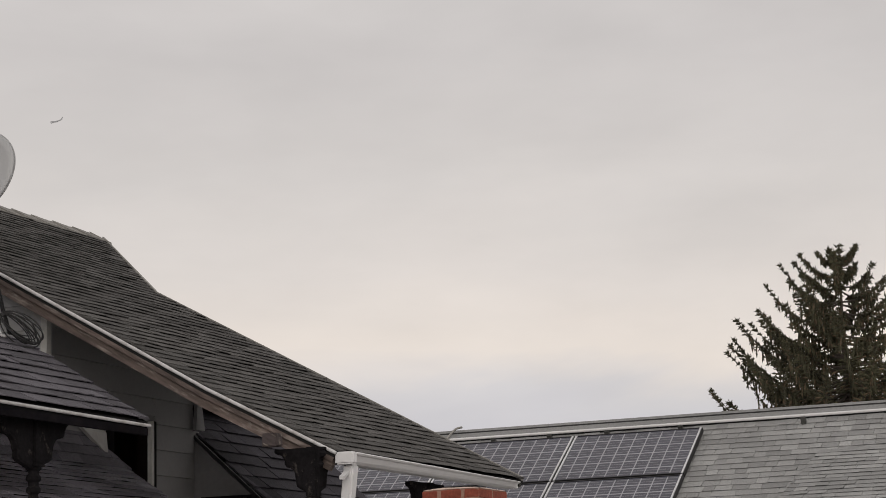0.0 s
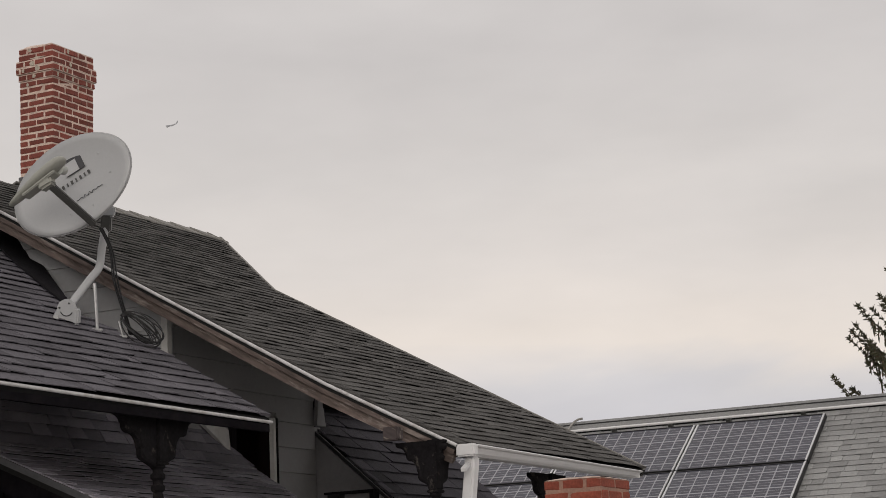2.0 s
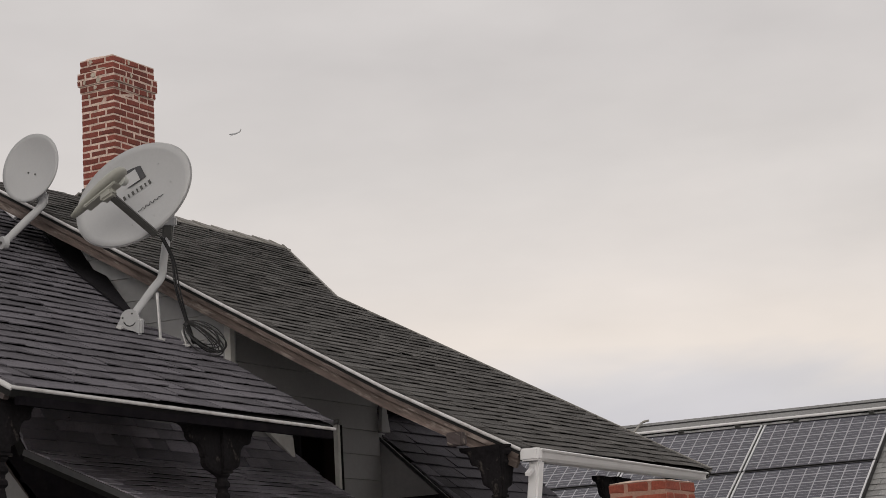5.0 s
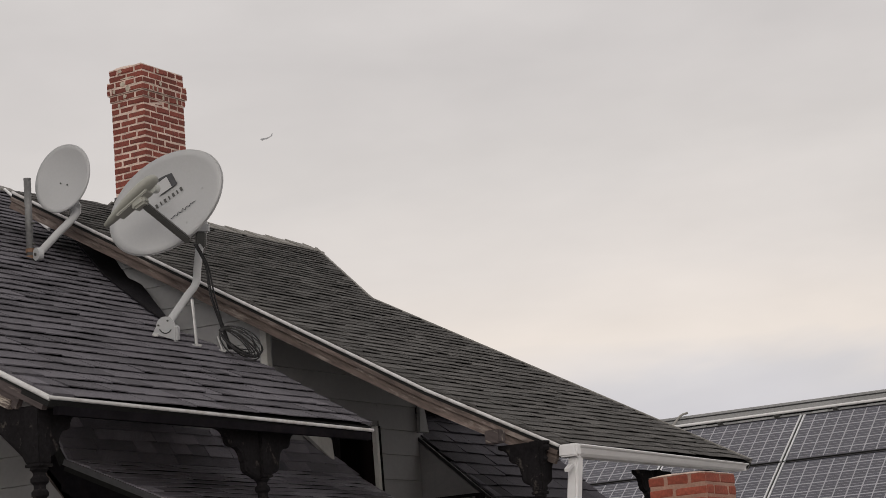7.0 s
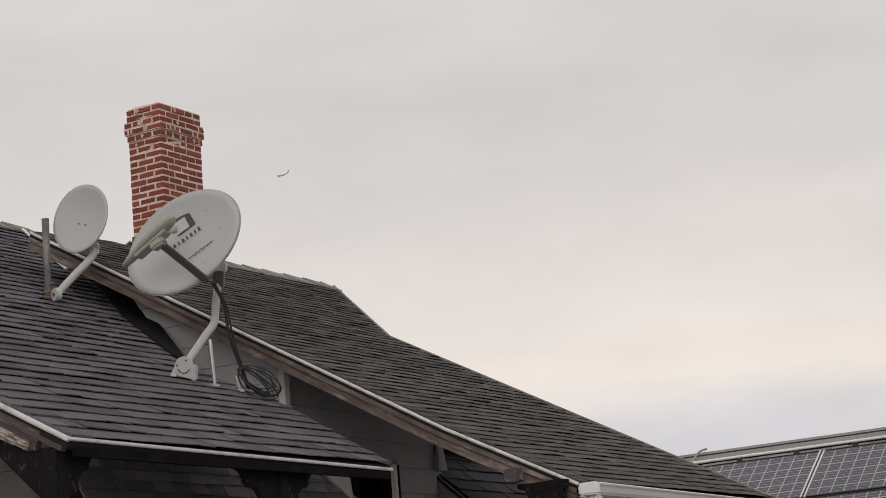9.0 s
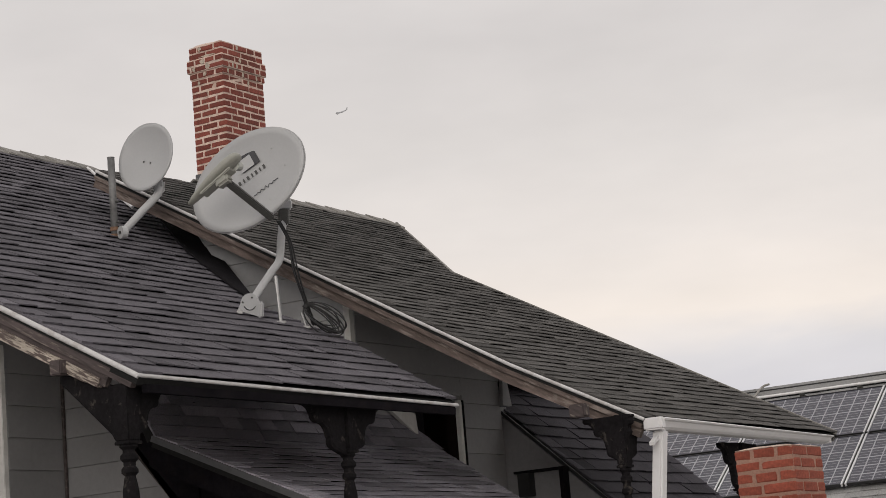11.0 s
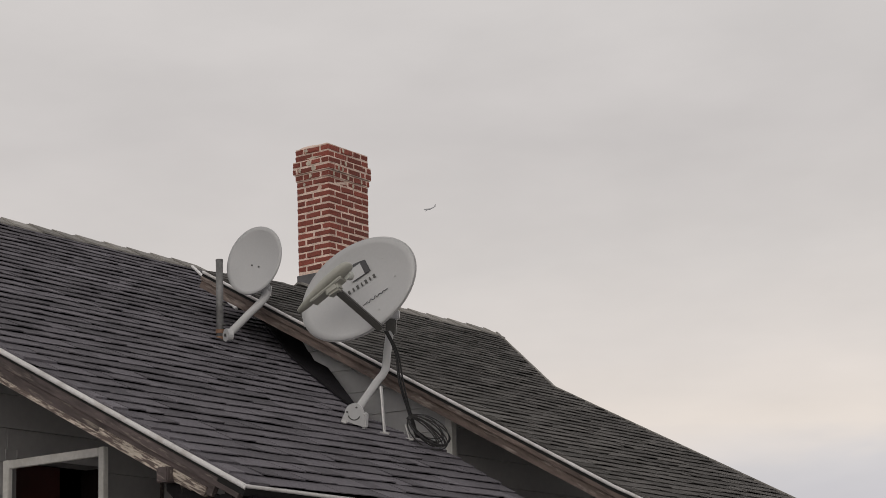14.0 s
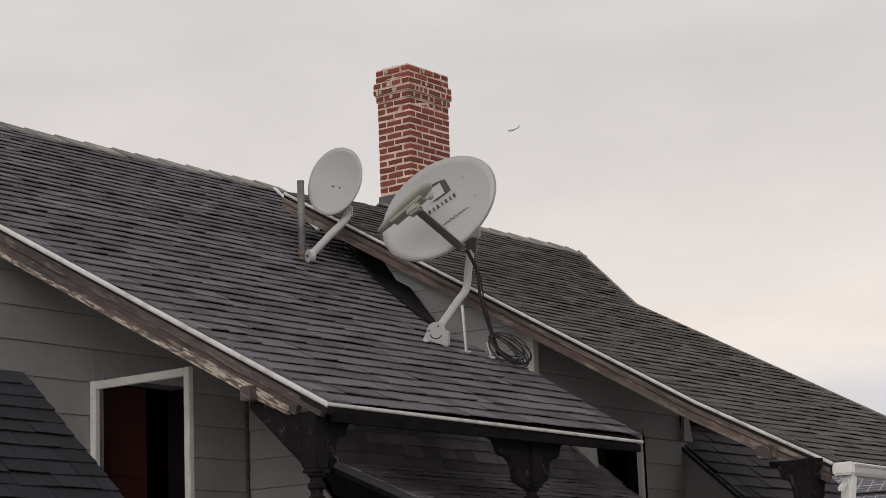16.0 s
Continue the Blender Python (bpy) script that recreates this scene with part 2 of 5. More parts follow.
def add_hull(bm, bottom, top):
    """A prism between two rings with as many corners each."""
    a = [bm.verts.new(p) for p in bottom]
    b = [bm.verts.new(p) for p in top]
    n = len(a)
    bm.faces.new(a[::-1])
    bm.faces.new(b)
    for i in range(n):
        bm.faces.new((a[i], a[(i + 1) % n], b[(i + 1) % n], b[i]))


def add_box(bm, x0, x1, y0, y1, z0, z1):
    add_hull(bm, [(x0, y0, z0), (x1, y0, z0), (x1, y1, z0), (x0, y1, z0)], [(x0, y0, z1), (x1, y0, z1), (x1, y1, z1), (x0, y1, z1)])


def box(x0, x1, y0, y1, z0, z1, bevel=0.0):
    bm = bmesh.new()
    add_box(bm, min(x0, x1), max(x0, x1), min(y0, y1), max(y0, y1), min(z0, z1), max(z0, z1))
    if bevel:
        bmesh.ops.bevel(bm, geom=bm.edges[:], offset=bevel, segments=2, affect="EDGES")
    return bm


def beam(p, q, w, h, up=(0, 0, 1), bevel=0.0):
    """A squared bar from p to q, w wide sideways and h deep along up."""
    p, q = Vector(p), Vector(q)
    d = (q - p).normalized()
    s = d.cross(Vector(up)).normalized()
    u = s.cross(d).normalized()
    bm = bmesh.new()
    ring = [s * (w / 2) * i + u * (h / 2) * j for i, j in ((-1, -1), (1, -1), (1, 1), (-1, 1))]
    add_hull(bm, [p + r for r in ring], [q + r for r in ring])
    bmesh.ops.recalc_face_normals(bm, faces=bm.faces[:])
    if bevel:
        bmesh.ops.bevel(bm, geom=bm.edges[:], offset=bevel, segments=2, affect="EDGES")
    return bm


def add_tube(bm, pts, radius, sides=8, caps=True):
    pts = [Vector(p) for p in pts]
    rings, ref = [], None
    for i, p in enumerate(pts):
        d = (pts[min(i + 1, len(pts) - 1)] - pts[max(i - 1, 0)]).normalized()
        if ref is None:
            ref = d.orthogonal().normalized()
        ref = (ref - d * ref.dot(d)).normalized()
        s = d.cross(ref)
        r = radius[i] if isinstance(radius, (list, tuple)) else radius
        rings.append([bm.verts.new(p + (ref * math.cos(a) + s * math.sin(a)) * r) for a in (k * math.tau / sides for k in range(sides))])
    for a, b in zip(rings, rings[1:]):
        for k in range(sides):
            bm.faces.new((a[k], a[(k + 1) % sides], b[(k + 1) % sides], b[k]))
    if caps:
        bm.faces.new(rings[0][::-1])
        bm.faces.new(rings[-1])


def tube(pts, radius, sides=10):
    bm = bmesh.new()
    add_tube(bm, pts, radius, sides)
    return bm


def smooth_path(pts, n=8):
    """Points along a curve through pts."""
    pts = [Vector(p) for p in pts]
    res = []
    for i in range(len(pts) - 1):
        a, b, c, d = pts[max(i - 1, 0)], pts[i], pts[i + 1], pts[min(i + 2, len(pts) - 1)]
        for k in range(n):
            t = k / n
            res.append(0.5 * (2 * b + (c - a) * t + (2 * a - 5 * b + 4 * c - d) * t * t + (3 * b - a - 3 * c + d) * t ** 3))
    return res + [pts[-1]]


def prism_xz(outline, y0, y1):
    """An outline in x and z, given depth along y."""
    bm = bmesh.new()
    add_hull(bm, [(x, y0, z) for x, z in outline], [(x, y1, z) for x, z in outline])
    bmesh.ops.recalc_face_normals(bm, faces=bm.faces[:])
    return bm


def prism_yz(outline, x0, x1):
    bm = bmesh.new()
    add_hull(bm, [(x0, y, z) for y, z in outline], [(x1, y, z) for y, z in outline])
    bmesh.ops.recalc_face_normals(bm, faces=bm.faces[:])
    return bm


class Slope:
    """A pitched plane: across runs along the eave, up climbs the slope; over lifts off it."""
    def __init__(self, origin, across, up):
        self.o, self.a, self.u = Vector(origin), Vector(across).normalized(), Vector(up).normalized()
        self.n = self.a.cross(self.u).normalized()

    def at(self, s, v, h=0.0):
        return self.o + self.a * s + self.u * v + self.n * h


EXPOSE = 0.145


def roof_deck(name, parent, slope, corners, thick=0.05, label="", mat=None):
    bm = bmesh.new()
    add_hull(bm, [slope.at(s, v, -thick) for s, v in corners], [slope.at(s, v, 0) for s, v in corners])
    bmesh.ops.recalc_face_normals(bm, faces=bm.faces[:])
    return part(name, bm, mat or M_UNDER, parent, label)


def shingles(parent, slope, length, left, right, mat, seed, singles=(0, 0), expose=EXPOSE, tab=0.23, rag=0.006, thick=(0.055, 0.075, 0.095)):
    """Overlapping laminated shingle tabs up a slope; left(v) and right(v) bound each course. Tabs come in three thicknesses, so that
    their shadow lines break up. Courses singles[0]..singles[1] are pieces of their own."""
    rng = random.Random(seed)
    rest = bmesh.new()
    d = expose * 1.15

    def tab_hull(bm, place, w, th, curl):
        """place(s, v, h) puts a corner; the lower corners lift by curl."""
        gap = th * 0.48
        ring = [(0, 0, gap + curl[0]), (w, 0, gap + curl[1]), (w, d, -0.012), (0, d, -0.012)]
        top = [(0, 0, th + curl[0]), (w, 0, th + curl[1]), (w, d, -0.001), (0, d, -0.001)]
        add_hull(bm, [place(*p) for p in ring], [place(*p) for p in top])

    variants = []
    for w in (tab * 0.62, tab * 0.9, tab * 1.3):
        for k, th in enumerate(thick):
            for curl in ((0.0, 0.004), (0.004, 0.0)):
                bm = bmesh.new()
                tab_hull(bm, lambda s, v, h: (s, v, h), w - 0.004, th * expose, curl)
                me = bpy.data.meshes.new("shingle")
                bm.to_mesh(me)
                bm.free()
                me.materials.append(mat)
                variants.append((w, th * expose, curl, me))
    basis = Matrix((slope.a, slope.u, slope.n)).transposed().to_4x4()
    made = 0
    for row in range(int(length / expose)):
        v = row * expose
        l0, l1, r0, r1 = left(v), left(v + d), right(v), right(v + d)
        s = min(l0, l1) - rng.uniform(0, tab)
        ph, am = rng.uniform(0, 6.28), rng.uniform(0.001, 0.004)
        while s < max(r0, r1) - 0.01:
            w, th, curl, me = variants[rng.randrange(len(variants))]
            whole = s >= max(l0, l1) and s + w <= min(r0, r1)
            dv = (rng.uniform(-rag, rag * 0.5) + am * math.sin(1.9 * s + ph)) * (0 if row == 0 else 1)
            tilt = rng.uniform(-0.018, 0.018) * (0 if row == 0 else 1)
            lift = 0.016 + rng.uniform(0, 0.003)
            if whole and singles[0] <= row < singles[1] and made < 300:
                ob = new("shingle", me)
                ob.parent = parent
                ob.matrix_local = Matrix.Translation(slope.at(s, v + dv, lift)) @ basis @ Matrix.Rotation(tilt, 4, "Z")
                made += 1
            elif whole:
                tab_hull(rest, lambda x, y, h: slope.at(s + x, v + dv + y + tilt * x, lift + h), w - 0.004, th, curl)
            else:
                a0, a1 = min(max(s, l0), r0), min(max(s, l1), r1)
                b0, b1 = min(max(s + w - 0.004, l0), r0), min(max(s + w - 0.004, l1), r1)
                if b0 - a0 > 0.01 or b1 - a1 > 0.01:
                    b0, b1 = max(b0, a0 + 0.002), max(b1, a1 + 0.002)
                    add_hull(rest, [slope.at(a0, v + dv, lift - 0.004), slope.at(b0, v + dv, lift - 0.004), slope.at(b1, v + d, lift - 0.012), slope.at(a1, v + d, lift - 0.012)],
                             [slope.at(a0, v + dv, lift + th), slope.at(b0, v + dv, lift + th), slope.at(b1, v + d, lift - 0.001), slope.at(a1, v + d, lift - 0.001)])
            s += w
    ob = part("shingle_field", rest, mat, parent)
    tagged(ob, kind="stuff")


# ---- ground ----
bm = bmesh.new()
bmesh.ops.create_grid(bm, x_segments=40, y_segments=40, size=2500)
ground = mesh_object("ground", bm, M_GROUND)
tagged(ground, "worn grey concrete yard between the houses", "ground", kind="structure")

# ---- the house: four roofs over walls and porches ----
TILT = math.atan(0.546)
UP = (0, math.cos(TILT), math.sin(TILT))
XDIR = (1, 0, 0)

house = thing("house", "grey-sided wooden bungalow with dark shingled roofs and worn trim", "house")

# upper porch roof: eave at y 6.92
A_EAVE_Y, A_EAVE_Z = 6.92, 3.152
roof_a = Slope((0, A_EAVE_Y, A_EAVE_Z), XDIR, UP)
A_LEN = (12.26 - A_EAVE_Y) / math.cos(TILT)
A_DY = math.cos(TILT)


def a_left(v):
    return 8.0 - 0.078 * v * A_DY


A_EDGE = ((6.92, 7.91, 11.02, 11.29), (7.91, 8.47, 11.29, 11.0), (8.47, 9.95, 11.0, 12.38), (9.95, 12.26, 12.38, 13.68))


def a_right(v):
    y = A_EAVE_Y + v * A_DY
    for y0, y1, x0, x1 in A_EDGE:
        if y <= y1:
            break
    return x0 + (x1 - x0) * (y - y0) / (y1 - y0)


porch_roof = new("porch_roof")
porch_roof.parent = house
A_RING = [(a_left(0), 0), (a_right(0), 0), *[(x1, (y1 - A_EAVE_Y) / A_DY) for y0, y1, x0, x1 in A_EDGE], (a_left(A_LEN), A_LEN)]
roof_deck("roof_deck", porch_roof, roof_a, A_RING, 0.05)
# back slope closes the ridge
back_a = Slope((0, 12.26, roof_a.at(0, A_LEN)[2]), XDIR, (0, math.cos(TILT), -math.sin(TILT)))
roof_deck("back_slope", porch_roof, back_a, [(a_left(A_LEN), 0), (a_right(A_LEN), 0), (a_right(A_LEN), 4.5), (a_left(A_LEN), 4.5)], 0.05, mat=M_SHINGLE)

# main roof: eave at y 5.54
B_EAVE_Y, B_EAVE_Z = 5.54, 2.868
roof_b = Slope((0, B_EAVE_Y, B_EAVE_Z), XDIR, UP)
B_LEN = (10.18 - B_EAVE_Y) / math.cos(TILT)


def b_left(v):
    y = B_EAVE_Y + v * A_DY
    x = 10.93 - 0.20 * min(1, (y - B_EAVE_Y) / 0.78) + 0.085 * max(0, y - 6.32)
    return x if y < 9.86 else x + (y - 9.86) / 0.32 * 1.55


def b_right(v):
    y = B_EAVE_Y + v * A_DY
    return 13.93 - 0.09 * (y - B_EAVE_Y) if y < 8.5 else 13.66 + 1.06 * (y - 8.5)


main_roof = new("main_roof")
main_roof.parent = house
V_CLIP = (8.5 - B_EAVE_Y) / A_DY
V_KINK = (6.32 - B_EAVE_Y) / A_DY
V_TOP = (9.86 - B_EAVE_Y) / A_DY
roof_deck("roof_deck", main_roof, roof_b, [(b_left(0), 0), (b_right(0), 0), (b_right(V_CLIP), V_CLIP), (b_right(B_LEN), B_LEN), (12.6, B_LEN), (b_left(V_TOP), V_TOP), (b_left(V_KINK), V_KINK)], 0.05)
# the main wing stands a little farther back, larger in step
FAR_K, FAR_O = 1.062, Vector((0, 0, 1.78))


def set_back(ob, k=FAR_K):
    ob.location = FAR_O + (Vector(ob.location) - FAR_O) * k
    ob.scale = (k,) * 3
    return ob


back_b = Slope((0, 10.18, roof_b.at(0, B_LEN)[2]), XDIR, (0, math.cos(TILT), -math.sin(TILT)))
roof_deck("back_slope", main_roof, back_b, [(12.6, 0), (b_right(B_LEN), 0), (b_right(B_LEN), 3.6), (13.4, 3.6), (12.7, 0.6)], 0.05, mat=M_SHINGLE)
set_back(main_roof)


def strip_along(slope, pts, width, h0, h1, side=1):
    """A band that follows an edge of a slope, width across it, between heights h0 and h1 off the slope."""
    bm = bmesh.new()
    for (s0, v0), (s1, v1) in zip(pts, pts[1:]):
        add_hull(bm, [slope.at(s0, v0, h0), slope.at(s1, v1, h0), slope.at(s1 + width * side, v1, h0), slope.at(s0 + width * side, v0, h0)],
                 [slope.at(s0, v0, h1), slope.at(s1, v1, h1), slope.at(s1 + width * side, v1, h1), slope.at(s0 + width * side, v0, h1)])
    bmesh.ops.recalc_face_normals(bm, faces=bm.faces[:])
    return bm


# rake and eave trim of the porch roof
RAKE_A = [(a_left(0), 0), (a_left(A_LEN), A_LEN)]
part("rake_drip_edge", tube([roof_a.at(s - 0.004, v, -0.002) for s, v in RAKE_A], 0.015, 12), M_EDGE, porch_roof, "white metal drip edge")
part("rake_crown_board", strip_along(roof_a, [(s - 0.002, max(v, 0.03)) for s, v in RAKE_A], 0.04, -0.078, -0.032), M_WEATHER, porch_roof, "weathered brown crown moulding")
part("rake_board", strip_along(roof_a, [(a_left(0.2) + 0.018, 0.2), (a_left(A_LEN) + 0.018, A_LEN)], 0.035, -0.142, -0.080), M_WEATHER, porch_roof, "weathered wooden rake board")
part("rake_lower_edge", strip_along(roof_a, [(a_left(0.33) + 0.012, 0.33), (a_left(A_LEN) + 0.012, A_LEN)], 0.045, -0.166, -0.138), M_PEEL, porch_roof, "peeling cream-painted board edge")
part("rake_end_board", strip_along(roof_a, [(a_left(0.24) + 0.008, 0.24), (a_left(1.05) + 0.008, 1.05)], 0.04, -0.158, -0.108), M_PEEL, porch_roof, "bleached peeling end of the rake board")
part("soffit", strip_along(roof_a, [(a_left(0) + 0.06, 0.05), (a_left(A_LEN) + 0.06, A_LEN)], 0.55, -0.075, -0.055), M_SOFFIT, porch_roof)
part("eave_drip_edge", tube([(a_left(0) - 0.02, A_EAVE_Y, A_EAVE_Z + 0.003), (a_right(0) + 0.03, A_EAVE_Y, A_EAVE_Z - 0.022)], 0.011, 12), M_EDGE, porch_roof, "white metal eave edge")
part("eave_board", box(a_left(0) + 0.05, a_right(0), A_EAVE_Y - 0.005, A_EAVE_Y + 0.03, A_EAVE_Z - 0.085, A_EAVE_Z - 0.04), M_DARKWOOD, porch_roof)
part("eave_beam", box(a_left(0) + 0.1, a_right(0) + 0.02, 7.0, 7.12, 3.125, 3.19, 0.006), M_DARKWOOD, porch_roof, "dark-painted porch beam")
part("block", box(7.93, 8.01, 7.40, 7.48, 3.22, 3.30, 0.006), M_WEATHER, porch_roof, "weathered square beam end")

# black sheet shaped as shade where the porch roof meets the upper wall, and a white metal strip above it
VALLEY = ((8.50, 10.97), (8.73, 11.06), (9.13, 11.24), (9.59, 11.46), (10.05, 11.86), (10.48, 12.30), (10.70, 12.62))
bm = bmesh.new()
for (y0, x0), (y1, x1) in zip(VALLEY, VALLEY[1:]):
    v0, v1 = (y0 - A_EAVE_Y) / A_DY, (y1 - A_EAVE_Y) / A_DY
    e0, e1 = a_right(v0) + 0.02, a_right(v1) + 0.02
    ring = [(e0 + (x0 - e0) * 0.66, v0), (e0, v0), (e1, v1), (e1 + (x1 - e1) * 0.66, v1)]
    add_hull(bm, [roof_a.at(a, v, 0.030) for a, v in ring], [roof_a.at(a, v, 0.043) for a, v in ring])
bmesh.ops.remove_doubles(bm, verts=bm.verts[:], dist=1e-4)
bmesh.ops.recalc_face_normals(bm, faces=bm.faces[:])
part("overhang_shade", bm, M_OVERHANG_SHADE, porch_roof, "black band standing in for overhang shade along the wall")
part("metal_strip", tube([roof_a.at(x, (y - A_EAVE_Y) / A_DY, 0.045) for x, y in ((12.42, 10.76), (12.74, 11.24), (13.06, 11.64), (13.36, 12.07))], 0.013, 10), M_WHITE, porch_roof, "white metal flashing strip")
# unseen pale sheet added to throw light back under the porch
part("bounce_ceiling", strip_along(roof_a, [(8.7, 0.30), (8.7, 2.9)], 2.0, -0.085, -0.065), M_WHITEWOOD, porch_roof, "unseen pale porch ceiling added to bounce light")

# rake, eave and gutter of the main roof
RAKE_B = [(b_left(0), 0), (b_left(V_KINK), V_KINK), (b_left(V_TOP), V_TOP)]
part("rake_drip_edge", tube([roof_b.at(s - 0.004, v, -0.002) for s, v in RAKE_B], 0.011, 12), M_EDGE, main_roof, "white metal drip edge")
part("rake_crown_board", strip_along(roof_b, [(s - 0.002, v) for s, v in RAKE_B], 0.04, -0.060, -0.032), M_WEATHER_B, main_roof, "weathered brown crown moulding")
part("rake_board", strip_along(roof_b, [(s + 0.018, v) for s, v in RAKE_B], 0.035, -0.118, -0.062), M_WEATHER_B, main_roof, "weathered wooden rake board")
part("far_rake_edge", strip_along(roof_b, [(b_right(v) - 0.035, v) for v in (0, V_CLIP * 0.5, V_CLIP, (V_CLIP + B_LEN) / 2, B_LEN)], 0.03, -0.055, 0.028), M_CAP, main_roof, "pale shingle edge")
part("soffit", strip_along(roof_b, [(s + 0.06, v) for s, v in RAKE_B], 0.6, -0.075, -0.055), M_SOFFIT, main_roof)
part("block", box(10.70, 10.78, 5.82, 5.92, 2.91, 2.99, 0.006), M_WEATHER, main_roof, "weathered square beam end")
GUT = [(5.545, 2.800), (5.475, 2.800), (5.455, 2.818), (5.437, 2.855), (5.422, 2.862), (5.416, 2.872), (5.424, 2.880), (5.440, 2.874), (5.455, 2.848), (5.478, 2.812), (5.535, 2.812), (5.535, 2.876), (5.545, 2.876)]
bm = bmesh.new()
add_hull(bm, [(10.97, y, 2.868 - (2.880 - z) * 0.85) for y, z in GUT], [(13.58, y, 2.838 - (2.880 - z) * 0.62) for y, z in GUT])
add_box(bm, 13.575, 13.585, 5.445, 5.545, 2.790, 2.832)
bmesh.ops.recalc_face_normals(bm, faces=bm.faces[:])
gutter = thing("gutter", "white metal roof gutter along the eave with a downspout", "gutter")
part("trough", bm, M_WHITE, gutter)
part("end_box", box(10.925, 10.985, 5.425, 5.55, 2.797, 2.872, 0.010), M_WHITE, gutter)
bm = bmesh.new()
add_hull(bm, [(10.85, 5.50, 1.9), (10.93, 5.50, 1.9), (10.93, 5.57, 1.9), (10.85, 5.57, 1.9)], [(11.00, 5.46, 2.803), (11.08, 5.46, 2.803), (11.08, 5.53, 2.803), (11.00, 5.53, 2.803)])
bmesh.ops.recalc_face_normals(bm, faces=bm.faces[:])
bmesh.ops.bevel(bm, geom=bm.edges[:], offset=0.012, segments=2, affect="EDGES")
part("downspout", bm, M_WHITE, gutter)
part("strap", beam((10.86, 5.47, 2.71), (11.0, 5.50, 2.76), 0.03, 0.02), M_WHITE, gutter)
set_back(gutter)

# ridge caps
def ridge_caps(parent, slope, back, length, x0, x1, seed):
    rng = random.Random(seed)
    x = x0
    while x < x1 - 0.05:
        w = min(rng.uniform(0.26, 0.34), x1 - x)
        j = rng.uniform(0.0, 0.008)
        bm = bmesh.new()
        for sl, sign in ((slope, -1), (back, 1)):
            v0, v1 = (length, length - 0.19) if sign < 0 else (0, 0.19)
            lift = 0.04 + j
            lo = [sl.at(x, v0, lift * 0.6), sl.at(x + w + 0.03, v0, lift * 0.3), sl.at(x + w + 0.03, v1, lift * 0.3), sl.at(x, v1, lift * 0.6)]
            hi = [p + Vector((0, 0, 0.016)) for p in lo]
            add_hull(bm, lo, hi)
        bmesh.ops.recalc_face_normals(bm, faces=bm.faces[:])
        part("ridge_cap", bm, M_CAP, parent)
        x += w


ridge_caps(porch_roof, roof_a, Slope((0, 12.26, roof_a.at(0, A_LEN)[2]), XDIR, (0, math.cos(TILT), -math.sin(TILT))), A_LEN, a_left(A_LEN), 13.62, 5)
ridge_caps(main_roof, roof_b, Slope((0, 10.18, roof_b.at(0, B_LEN)[2]), XDIR, (0, math.cos(TILT), -math.sin(TILT))), B_LEN, 12.55, b_right(B_LEN) - 0.16, 6)


# walls with lapped siding courses
def siding_y(parent, y, x0, x1, z0, z1, holes=(), seed=1, step=0.213, top=None, phase=0.0):
    """Lapped courses on a wall that faces -y; holes are (x0, x1, z0, z1); top(x) cuts the courses off."""
    rng = random.Random(seed)
    z = z0 + phase
    while z < z1:
        zt = min(z + step, z1)
        cuts = [x0, x1]
        x = x0 + rng.uniform(2.6, 3.6)
        while x < x1 - 0.2:
            cuts.append(x)
            x += rng.uniform(2.7, 3.6)
        for h in holes:
            if h[2] < zt - 0.005 and h[3] > z + 0.005:
                cuts += [max(x0, min(x1, h[0])), max(x0, min(x1, h[1]))]
        cuts = sorted(set(cuts))
        for a, b in zip(cuts, cuts[1:]):
            if b - a < 0.01:
                continue
            mid = (a + b) / 2
            lo, hi = z, zt
            skip = False
            for h in holes:
                if h[0] < mid < h[1] and h[2] < hi and h[3] > lo:
                    if h[3] < hi:
                        lo = h[3]
                    else:
                        skip = True
            if skip or hi - lo < 0.01:
                continue
            ta, tb = (hi, hi) if top is None else (min(hi, top(a)), min(hi, top(b)))
            if ta <= lo + 0.005 and tb <= lo + 0.005:
                continue
            ta, tb = max(ta, lo + 0.004), max(tb, lo + 0.004)
            bm = bmesh.new()
            o = 0.016 + rng.uniform(0, 0.003)
            add_hull(bm, [(a + 0.0015, y - o, lo), (b - 0.0015, y - o, lo), (b - 0.0015, y, lo), (a + 0.0015, y, lo)],
                     [(a + 0.0015, y - 0.005, ta - 0.002), (b - 0.0015, y - 0.005, tb - 0.002), (b - 0.0015, y, tb - 0.002), (a + 0.0015, y, ta - 0.002)])
            part("siding_board", bm, M_SIDING, parent)
        z = zt


def roof_a_z(y):
    return A_EAVE_Z + 0.546 * (y - A_EAVE_Y)


def roof_b_z(y):
    return B_EAVE_Z + 0.546 * (y - B_EAVE_Y)


# porch back wall with the doorway, facing the porch
LY = 9.6
back_wall = thing("wall_porch", "grey lapped siding wall behind the porch with an open doorway", "wall", kind="structure")
bm = bmesh.new()
add_box(bm, 7.75, 8.93, LY, LY + 0.16, 0, 4.5)
add_box(bm, 9.74, 10.45, LY, LY + 0.16, 0, 4.5)
add_box(bm, 8.93, 9.74, LY, LY + 0.16, 3.655, 4.5)
part("wall_core", bm, M_SIDING, back_wall)
siding_y(back_wall, LY, 7.75, 10.28, 2.07, 4.45, holes=[(8.86, 9.74, 0, 3.695)], seed=3, step=0.213, phase=0.063)
part("door_casing", box(8.84, 8.93, LY - 0.022, LY + 0.02, 1.6, 3.70), M_SIDING, back_wall)
# near-black sheet over the door reveal, in place of its shade
part("reveal_shade", box(9.722, 9.737, LY + 0.004, LY + 0.2, 1.6, 3.655), M_DARKROOM, back_wall)
